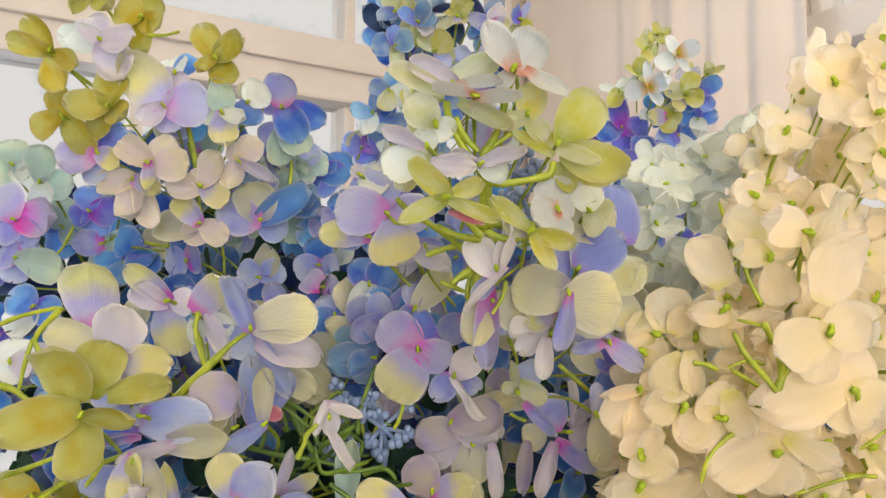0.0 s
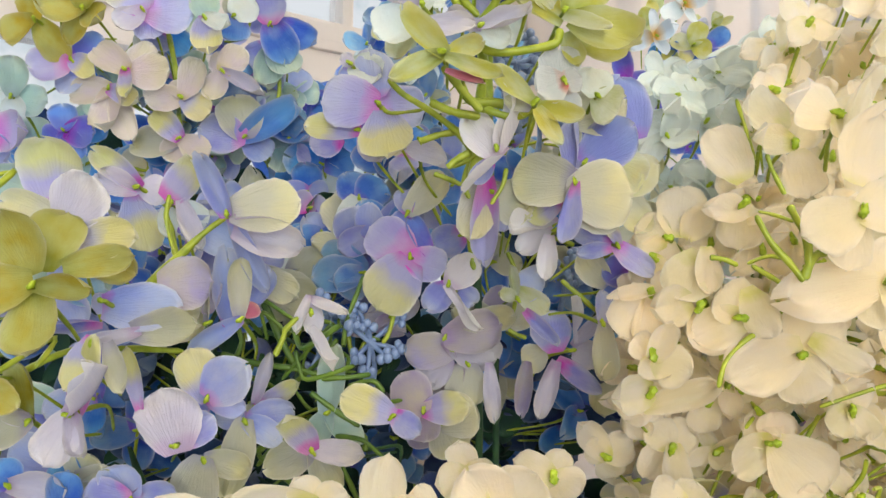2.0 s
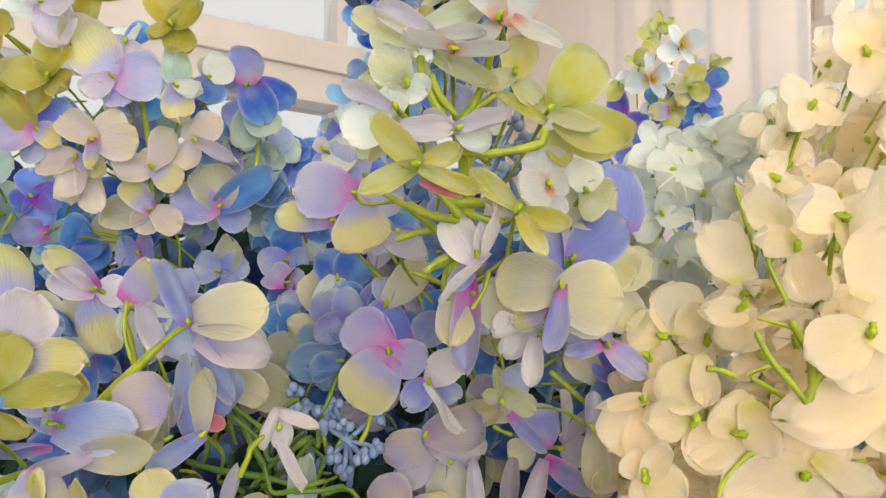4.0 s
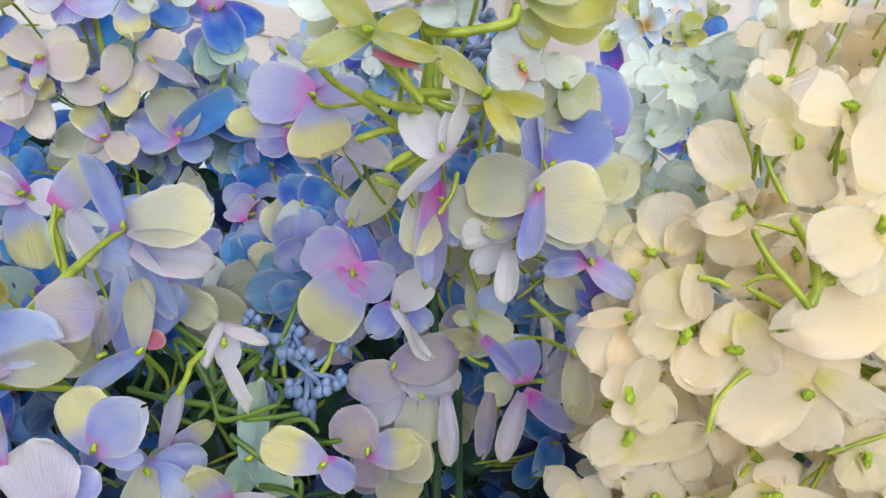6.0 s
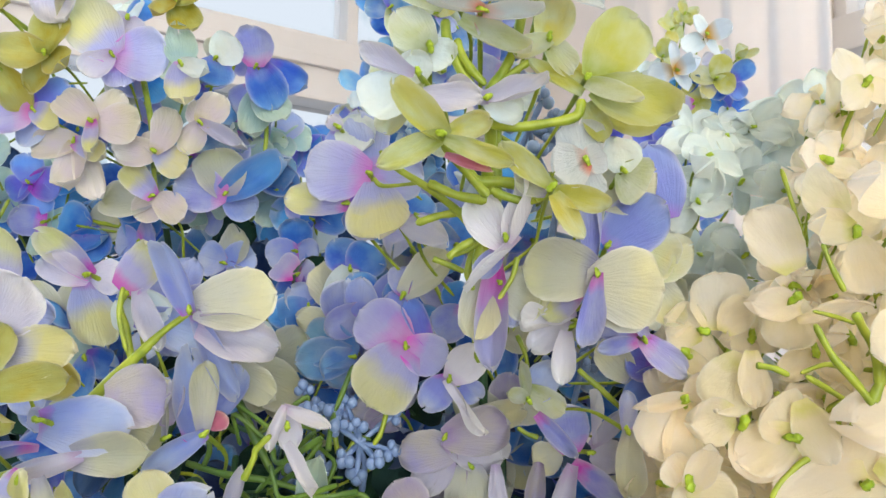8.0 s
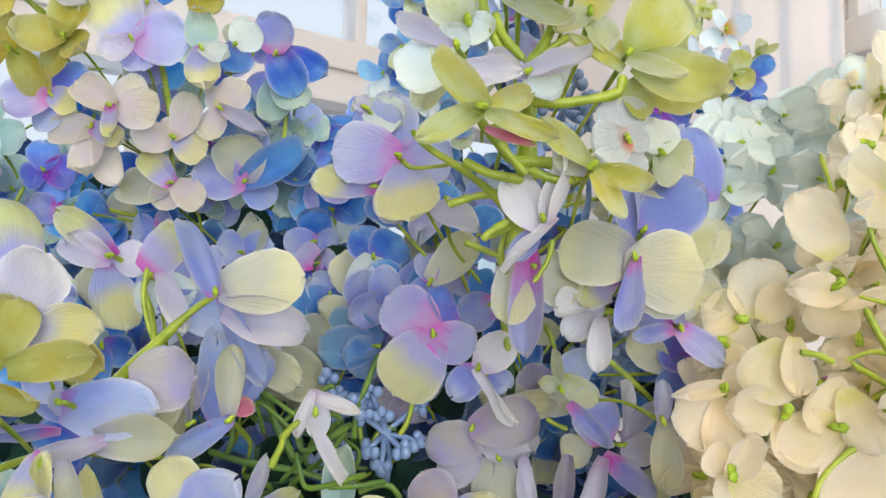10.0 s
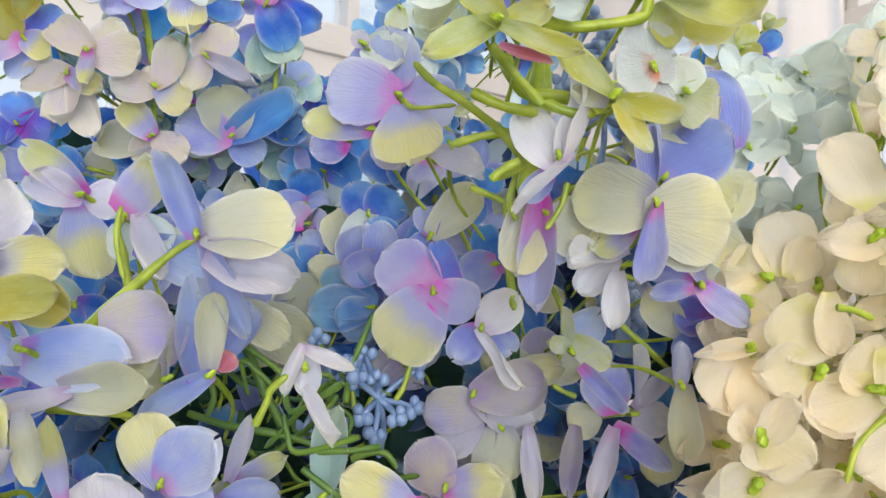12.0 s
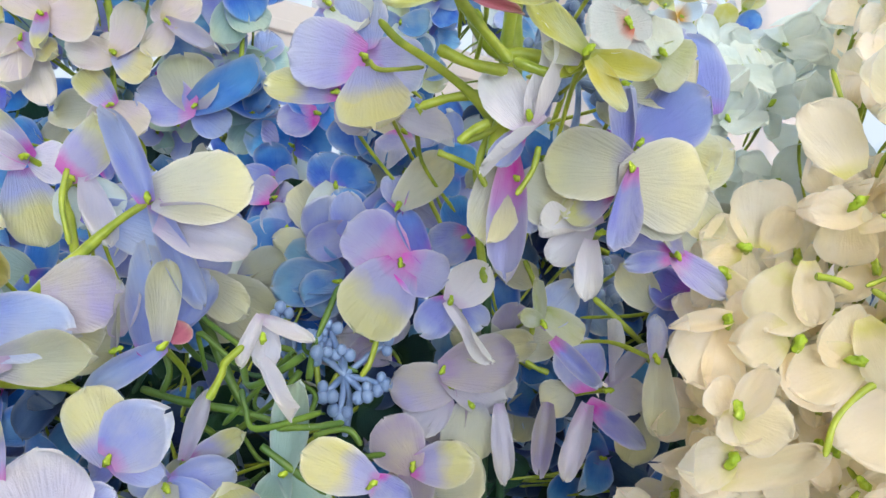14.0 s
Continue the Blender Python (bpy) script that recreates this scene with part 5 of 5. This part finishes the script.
scatter(head, 16, (0.19, 0.33), (1.00, 1.05), (1.26, 1.42), (24, 32), ["violet", "blue", "slate", "violet"], 43)

# pale bluish white cloth hydrangea behind the cream one
head = spray("pale bluish white cloth hydrangea behind the cream one", 0.180, 0.705, 1.212, 0.144, 0.765)
loose_floret(head, 0.162, 0.580, 1.288, 25.2, ["pale", "pale", "pale", "pale"])
loose_floret(head, 0.152, 0.575, 1.259, 26.6, ["pale", "pale", "pale", "pale"])
loose_floret(head, 0.188, 0.600, 1.276, 25.2, ["pale", "pale", "pale", "pale"])
loose_floret(head, 0.186, 0.590, 1.229, 26.4, ["pale", "pale", "pale", "pale"])
loose_floret(head, 0.220, 0.620, 1.316, 26.9, ["pale", "pale", "pale", "pale"])
loose_floret(head, 0.156, 0.600, 1.305, 21.0, ["pale", "pale", "pale", "pale"])
loose_floret(head, 0.178, 0.600, 1.305, 21.0, ["pale", "pale", "pale", "pale"])
loose_floret(head, 0.199, 0.610, 1.313, 24.8, ["pale", "pale", "pale", "pale"])
loose_floret(head, 0.168, 0.620, 1.231, 27.8, ["pale", "pale", "pale", "pale"])
loose_floret(head, 0.142, 0.620, 1.244, 26.0, ["sage", "pale", "pale", "pale"])
loose_floret(head, 0.213, 0.620, 1.305, 27.8, ["pale", "pale", "pale", "pale"])
loose_floret(head, 0.221, 0.620, 1.261, 28.6, ["pale", "pale", "cream", "pale"])
loose_floret(head, 0.174, 0.600, 1.205, 26.0, ["pale", "sage", "pale", "pale"])
loose_floret(head, 0.138, 0.570, 1.192, 23.9, ["pale", "sage", "pale", "pale"])
loose_floret(head, 0.242, 0.620, 1.333, 25.2, ["pale", "pale", "cream", "pale"])
loose_floret(head, 0.149, 0.630, 1.285, 23.8, ["pale", "pale", "pale", "pale"])
scatter(head, 20, (0.15, 0.30), (0.62, 0.70), (1.08, 1.25), (28, 36), ["pale", "pale", "cream"], 12)

# large cream cloth hydrangea with lime green eyes
head = spray("large cream cloth hydrangea with lime green eyes", 0.210, 0.598, 1.139, 0.168, 0.658)
floret(head, 0.115, 0.478, 1.151, ("cream", -171, 26.9, 7.8, 12), ("cream", -128, 29.7, 27.1, 10, 0.0, -3.0), ("cream", -99, 37.6, 22.1, 4, 1.0, -5.0), ("cream", 29, 12.7, 13.8, -10, 3.0, 2.0))
floret(head, 0.133, 0.510, 1.111, ("cream", 126, 36.4, 25.7, 8), ("cream", 87, 40.0, 17.0, 3), ("cream", 24, 19.5, 16.2, 5), ("cream", -161, 27.3, 11.4, -15))
floret(head, 0.132, 0.501, 1.182, ("cream", 88, 28.1, 30.0, 5, 7.0, 2.0), ("cream", 57, 20.4, 17.5, 8, 10.0, 1.0), ("cream", 160, 20.3, 22.5, -4), ("cream", -115, 21.2, 25.0, -8))
floret(head, 0.136, 0.462, 1.144, ("cream", -165, 19.8, 21.1, 8, -4.0, 2.0), ("cream", -59, 23.6, 24.6, 8, 0.0, -6.0), ("cream", -117, 28.2, 24.6, 3, 3.0, 27.0), ("cream", -90, 24.4, 12.3, 10, 4.0, 29.0))
floret(head, 0.109, 0.452, 1.117, ("cream", 65, 21.5, 11.8, 12), ("cream", -22, 18.7, 20.2, 10, 2.0, -1.0), ("cream", 132, 13.5, 14.7, -6), ("cream", -76, 12.4, 18.9, 0))
floret(head, 0.217, 0.432, 1.155, ("cream", -168, 45.4, 27.6, 8, -3.0, 0.0), ("cream", -37, 21.5, 27.0, 5), ("cream", 65, 23.4, 24.0, -6), ("cream", -97, 23.3, 27.0, -4))
floret(head, 0.164, 0.470, 1.199, ("cream", 120, 32.3, 25.1, 4, 1.0, 13.0), ("cream", 18, 29.9, 7.3, 18, 2.0, -10.0), ("cream", 175, 22.3, 14.5, 8, 2.0, -5.0), ("cream", -88, 25.2, 23.1, -6))
floret(head, 0.184, 0.455, 1.228, ("cream", 175, 23.2, 15.4, 6), ("cream", -78, 24.7, 20.5, 6, 3.0, -4.0), ("cream", 143, 26.5, 19.2, -5, -3.0, 7.0), ("cream", 42, 25.7, 19.2, -8))
floret(head, 0.197, 0.415, 1.186, ("cream", -158, 29.8, 25.8, 12), ("cream", 13, 22.9, 25.8, 10), ("cream", 66, 34.3, 24.6, -8, -1.0, 16.0), ("cream", -101, 26.7, 22.4, -8))
floret(head, 0.183, 0.452, 1.119, ("cream", -158, 41.5, 27.9, 10, 2.0, 4.0), ("cream", 52, 29.3, 29.8, 4, 0.0, 4.0), ("cream", -32, 29.2, 14.3, 14, 7.0, 8.0), ("cream", -72, 25.3, 24.8, 0))
floret(head, 0.201, 0.440, 1.239, ("cream", -85, 25.5, 14.3, 10), ("cream", 86, 46.1, 13.6, 12, 6.0, -23.0), ("cream", 163, 30.4, 21.7, 0), ("cream", 17, 21.0, 18.6, -5))
floret(head, 0.157, 0.458, 1.137, ("cream", -160, 26.8, 21.8, 8), ("cream", -70, 27.4, 16.6, 14, 3.0, 15.0), ("cream", 127, 20.0, 25.6, 0), ("cream", 39, 21.2, 19.2, -14))
twig(head, 3.8, (0.174, 0.425, 1.156), (0.179, 0.425, 1.166), (0.185, 0.425, 1.169), (0.196, 0.425, 1.171))
twig(head, 3.4, (0.177, 0.425, 1.162), (0.176, 0.425, 1.175), (0.171, 0.425, 1.185), (0.168, 0.425, 1.191))
twig(head, 3.0, (0.174, 0.425, 1.155), (0.167, 0.425, 1.164), (0.159, 0.425, 1.173), (0.152, 0.425, 1.186))
twig(head, 2.0, (0.180, 0.455, 1.167), (0.170, 0.455, 1.169), (0.159, 0.455, 1.165))
twig(head, 2.6, (0.182, 0.455, 1.151), (0.173, 0.455, 1.157), (0.161, 0.455, 1.164))
twig(head, 2.2, (0.179, 0.455, 1.201), (0.173, 0.455, 1.213), (0.170, 0.455, 1.222))
twig(head, 2.4, (0.162, 0.455, 1.129), (0.156, 0.455, 1.125), (0.147, 0.455, 1.115), (0.143, 0.455, 1.102))
twig(head, 2.6, (0.140, 0.455, 1.168), (0.147, 0.455, 1.167), (0.154, 0.455, 1.164))
twig(head, 2.0, (0.200, 0.455, 1.213), (0.202, 0.455, 1.228), (0.206, 0.455, 1.240))
twig(head, 1.8, (0.183, 0.455, 1.187), (0.174, 0.455, 1.190), (0.165, 0.455, 1.192))
twig(head, 3.0, (0.187, 0.455, 1.154), (0.182, 0.455, 1.149), (0.180, 0.455, 1.141))
loose_floret(head, 0.191, 0.500, 1.202, 19.3, ["cream", "cream", "cream", "cream"])
loose_floret(head, 0.211, 0.500, 1.219, 19.3, ["cream", "cream", "cream", "cream"])
loose_floret(head, 0.223, 0.490, 1.191, 18.8, ["cream", "cream", "cream", "cream"])
loose_floret(head, 0.193, 0.480, 1.179, 18.4, ["cream", "cream", "cream", "cream"])
loose_floret(head, 0.230, 0.510, 1.231, 19.7, ["cream", "cream", "cream", "cream"])
loose_floret(head, 0.238, 0.490, 1.204, 18.8, ["cream", "cream", "cream", "cream"])
loose_floret(head, 0.202, 0.470, 1.166, 18.0, ["cream", "cream", "cream", "cream"])
loose_floret(head, 0.225, 0.470, 1.169, 18.0, ["cream", "cream", "cream", "cream"])
loose_floret(head, 0.176, 0.480, 1.173, 18.4, ["cream", "cream", "cream", "cream"])
loose_floret(head, 0.175, 0.500, 1.205, 19.3, ["cream", "cream", "cream", "cream"])
loose_floret(head, 0.180, 0.470, 1.144, 18.0, ["cream", "cream", "cream", "cream"])
loose_floret(head, 0.210, 0.470, 1.145, 18.0, ["cream", "cream", "cream", "cream"])
loose_floret(head, 0.153, 0.480, 1.129, 18.4, ["cream", "cream", "cream", "cream"])
loose_floret(head, 0.173, 0.470, 1.117, 18.0, ["cream", "cream", "cream", "cream"])
loose_floret(head, 0.217, 0.480, 1.118, 18.4, ["cream", "cream", "cream", "cream"])
floret(head, 0.251, 0.510, 1.342, ("cream", 155, 25.9, 27.1, 5), ("cream", 17, 25.1, 28.6, 5), ("cream", 84, 26.1, 28.6, 3), ("cream", -79, 24.6, 25.0, 8))
loose_floret(head, 0.132, 0.520, 1.152, 18.9, ["cream", "cream", "cream", "cream"])
loose_floret(head, 0.116, 0.500, 1.131, 18.9, ["cream", "cream", "cream", "cream"])
loose_floret(head, 0.116, 0.510, 1.147, 17.1, ["cream", "cream", "cream", "cream"])
loose_floret(head, 0.112, 0.500, 1.109, 18.9, ["cream", "cream", "cream", "cream"])
loose_floret(head, 0.123, 0.505, 1.172, 17.0, ["cream", "cream", "cream", "cream"])
loose_floret(head, 0.169, 0.495, 1.132, 18.7, ["cream", "cream", "cream", "cream"])
loose_floret(head, 0.133, 0.510, 1.111, 22.1, ["cream", "cream", "cream", "cream"])
loose_floret(head, 0.262, 0.495, 1.180, 21.5, ["cream", "cream", "cream", "cream"])
loose_floret(head, 0.263, 0.495, 1.204, 20.4, ["cream", "cream", "cream", "cream"])
loose_floret(head, 0.238, 0.530, 1.342, 20.8, ["cream", "cream", "cream", "cream"])
loose_floret(head, 0.194, 0.500, 1.268, 19.6, ["cream", "cream", "cream", "cream"])
loose_floret(head, 0.215, 0.500, 1.310, 21.7, ["cream", "cream", "cream", "cream"])
loose_floret(head, 0.267, 0.500, 1.274, 19.9, ["cream", "cream", "cream", "cream"])
loose_floret(head, 0.246, 0.495, 1.259, 19.4, ["cream", "cream", "cream", "cream"])
loose_floret(head, 0.215, 0.550, 1.313, 22.3, ["pale", "pale", "cream", "pale"])
loose_floret(head, 0.274, 0.500, 1.321, 21.7, ["cream", "cream", "cream", "cream"])
loose_floret(head, 0.265, 0.530, 1.364, 22.3, ["cream", "cream", "cream", "cream"])
loose_floret(head, 0.288, 0.520, 1.375, 22.6, ["cream", "cream", "cream", "cream"])
loose_floret(head, 0.253, 0.540, 1.366, 21.2, ["cream", "cream", "cream", "cream"])
loose_floret(head, 0.158, 0.510, 1.179, 18.6, ["cream", "cream", "cream", "cream"])
loose_floret(head, 0.112, 0.500, 1.091, 21.0, ["cream", "cream", "cream", "cream"])
loose_floret(head, 0.156, 0.510, 1.090, 20.0, ["cream", "cream", "cream", "cream"])
loose_floret(head, 0.179, 0.495, 1.085, 19.7, ["cream", "cream", "cream", "cream"])
loose_floret(head, 0.227, 0.495, 1.088, 21.5, ["cream", "cream", "cream", "cream"])
loose_floret(head, 0.258, 0.495, 1.115, 22.2, ["cream", "cream", "cream", "cream"])
loose_floret(head, 0.254, 0.495, 1.085, 22.2, ["cream", "cream", "cream", "cream"])
loose_floret(head, 0.212, 0.520, 1.299, 21.1, ["cream", "cream", "cream", "cream"])
loose_floret(head, 0.197, 0.560, 1.263, 23.5, ["pale", "pale", "pale", "pale"])
loose_floret(head, 0.230, 0.530, 1.267, 22.3, ["cream", "cream", "cream", "cream"])
loose_floret(head, 0.243, 0.520, 1.233, 21.8, ["cream", "cream", "cream", "cream"])
loose_floret(head, 0.209, 0.530, 1.193, 22.3, ["cream", "tipped", "cream", "cream"])
loose_floret(head, 0.237, 0.520, 1.171, 22.6, ["cream", "cream", "cream", "cream"])
loose_floret(head, 0.196, 0.520, 1.136, 22.6, ["cream", "cream", "cream", "cream"])
loose_floret(head, 0.228, 0.520, 1.114, 22.6, ["cream", "cream", "cream", "cream"])
loose_floret(head, 0.272, 0.520, 1.233, 22.6, ["cream", "cream", "cream", "cream"])
loose_floret(head, 0.264, 0.530, 1.186, 23.0, ["cream", "cream", "cream", "cream"])
loose_floret(head, 0.171, 0.520, 1.107, 22.6, ["cream", "cream", "cream", "cream"])
loose_floret(head, 0.156, 0.540, 1.170, 22.7, ["cream", "cream", "cream", "cream"])
loose_floret(head, 0.277, 0.500, 1.350, 21.7, ["cream", "cream", "cream", "cream"])
loose_floret(head, 0.274, 0.500, 1.296, 21.7, ["cream", "cream", "cream", "cream"])
loose_floret(head, 0.295, 0.520, 1.251, 20.4, ["cream", "cream", "cream", "cream"])
loose_floret(head, 0.286, 0.495, 1.207, 20.4, ["cream", "cream", "cream", "cream"])
loose_floret(head, 0.287, 0.495, 1.159, 20.4, ["cream", "cream", "cream", "cream"])
loose_floret(head, 0.285, 0.495, 1.112, 20.4, ["cream", "cream", "cream", "cream"])
loose_floret(head, 0.310, 0.520, 1.371, 24.0, ["cream", "cream", "cream", "cream"])
loose_floret(head, 0.308, 0.520, 1.318, 24.0, ["cream", "cream", "cream", "cream"])
loose_floret(head, 0.320, 0.540, 1.405, 22.7, ["cream", "cream", "cream", "cream"])
tendrils(head, 30, (0.15, 0.30), (0.46, 0.52), (1.03, 1.23), (1.8, 2.8), STEM, 73)
scatter(head, 22, (0.17, 0.42), (0.54, 0.60), (1.00, 1.16), (28, 36), ["cream", "cream", "tipped"], 10)
scatter(head, 24, (0.245, 0.42), (0.55, 0.60), (1.16, 1.32), (28, 36), ["cream", "cream", "cream"], 61)
dome(head, 120, "cream", 62)

# cream cloth hydrangea hanging below the large cream one
head = spray("cream cloth hydrangea hanging below the large cream one", 0.167, 0.600, 0.987, 0.133, 0.660)
floret(head, 0.182, 0.482, 1.071, ("cream", -151, 30.2, 21.6, 5), ("cream", 84, 18.9, 18.5, 5), ("cream", -46, 32.4, 33.9, 8), ("cream", 150, 19.2, 15.4, 5))
floret(head, 0.111, 0.462, 1.100, ("cream", -170, 23.7, 19.4, 10), ("cream", 17, 39.2, 14.5, 10, -3.0, -9.0), ("cream", -65, 18.8, 17.6, 0), ("cream", -121, 21.3, 17.6, -8))
floret(head, 0.130, 0.470, 1.041, ("cream", 173, 20.9, 24.0, 5), ("cream", 62, 13.2, 18.0, 5), ("cream", -113, 15.8, 21.0, 5), ("cream", -26, 19.6, 18.0, 5))
floret(head, 0.100, 0.520, 1.056, ("cream", 128, 26.8, 16.7, 5), ("cream", 149, 15.5, 14.7, 5), ("cream", 27, 18.7, 20.1, 5), ("cream", -66, 15.9, 16.7, 0))
floret(head, 0.132, 0.500, 1.066, ("cream", 130, 17.0, 19.3, 0), ("cream", -83, 24.8, 16.0, 10), ("cream", 35, 17.7, 19.3, 0), ("cream", -128, 23.3, 19.3, 0))
loose_floret(head, 0.156, 0.500, 1.063, 17.3, ["cream", "cream", "cream", "cream"])
loose_floret(head, 0.170, 0.490, 1.028, 18.2, ["cream", "cream", "cream", "cream"])
loose_floret(head, 0.195, 0.480, 1.033, 19.9, ["cream", "cream", "cream", "cream"])
loose_floret(head, 0.217, 0.470, 1.091, 18.3, ["cream", "cream", "cream", "cream"])
loose_floret(head, 0.224, 0.480, 1.043, 18.7, ["cream", "cream", "cream", "cream"])
loose_floret(head, 0.117, 0.550, 1.023, 19.2, ["cream", "cream", "cream", "cream"])
loose_floret(head, 0.148, 0.570, 1.088, 19.2, ["cream", "cream", "cream", "cream"])
loose_floret(head, 0.221, 0.570, 1.038, 19.2, ["cream", "cream", "cream", "cream"])
loose_floret(head, 0.176, 0.570, 1.009, 19.2, ["cream", "cream", "cream", "cream"])
loose_floret(head, 0.238, 0.470, 1.077, 18.3, ["cream", "cream", "cream", "cream"])
loose_floret(head, 0.182, 0.450, 1.012, 18.6, ["cream", "cream", "cream", "cream"])
loose_floret(head, 0.147, 0.470, 1.006, 19.5, ["cream", "cream", "cream", "cream"])
loose_floret(head, 0.108, 0.490, 1.007, 20.4, ["cream", "cream", "cream", "cream"])
scatter(head, 16, (0.22, 0.42), (0.50, 0.56), (0.94, 1.10), (28, 36), ["cream"], 64)
tendrils(head, 16, (0.12, 0.28), (0.49, 0.54), (0.98, 1.08), (1.8, 2.8), STEM, 75)
scatter(head, 26, (0.12, 0.36), (0.54, 0.60), (0.90, 1.06), (28, 36), ["cream", "cream", "sage"], 14)

# cream cloth hydrangea low in front of the lilac ones
head = spray("cream cloth hydrangea low in front of the lilac ones", -0.010, 0.495, 0.984, -0.008, 0.555)
floret(head, -0.047, 0.372, 1.060, ("cream", 176, 33.4, 15.3, 5), ("cream", -60, 20.0, 19.4, 10), ("cream", 127, 14.8, 13.9, 0), ("cream", 21, 15.0, 13.9, 5))
floret(head, -0.085, 0.385, 1.051, ("cream", 172, 34.8, 16.8, 5), ("cream", -149, 17.5, 14.4, 5), ("cream", -26, 14.6, 14.4, 5), ("cream", 60, 11.3, 12.0, 5))
floret(head, -0.022, 0.385, 1.047, ("cream", 86, 30.4, 19.2, -5), ("cream", -158, 12.8, 9.6, 10), ("cream", -15, 17.2, 14.4, 5), ("cream", 36, 20.4, 14.4, -10))
floret(head, 0.029, 0.400, 1.048, ("cream", 126, 25.3, 27.6, 0), ("cream", -18, 26.0, 27.6, 5), ("cream", 47, 25.3, 27.6, -5), ("cream", -162, 20.7, 15.1, 5))
floret(head, 0.059, 0.450, 1.057, ("cream", 158, 21.4, 17.2, 5), ("cream", -30, 16.3, 20.0, 5), ("cream", -149, 16.5, 22.9, 5), ("cream", 68, 15.1, 14.3, 0))
loose_floret(head, -0.001, 0.385, 1.047, 20.2, ["cream", "cream", "cream", "cream"])
loose_floret(head, 0.015, 0.420, 1.064, 17.0, ["cream", "cream", "cream", "cream"])
loose_floret(head, -0.064, 0.400, 1.039, 18.6, ["cream", "cream", "cream", "cream"])
loose_floret(head, 0.073, 0.400, 1.040, 18.6, ["cream", "cream", "cream", "cream"])
loose_floret(head, -0.042, 0.380, 1.030, 18.9, ["cream", "cream", "cream", "cream"])
loose_floret(head, -0.001, 0.380, 1.030, 18.9, ["cream", "cream", "cream", "cream"])
loose_floret(head, 0.042, 0.390, 1.028, 19.5, ["cream", "cream", "cream", "cream"])
loose_floret(head, -0.091, 0.390, 1.029, 18.0, ["cream", "cream", "cream", "cream"])
twig(head, 3.4, (0.001, 0.372, 1.046), (0.013, 0.372, 1.047), (0.026, 0.372, 1.046))
scatter(head, 26, (-0.14, 0.16), (0.42, 0.50), (0.92, 1.01), (26, 32), ["cream"], 13)
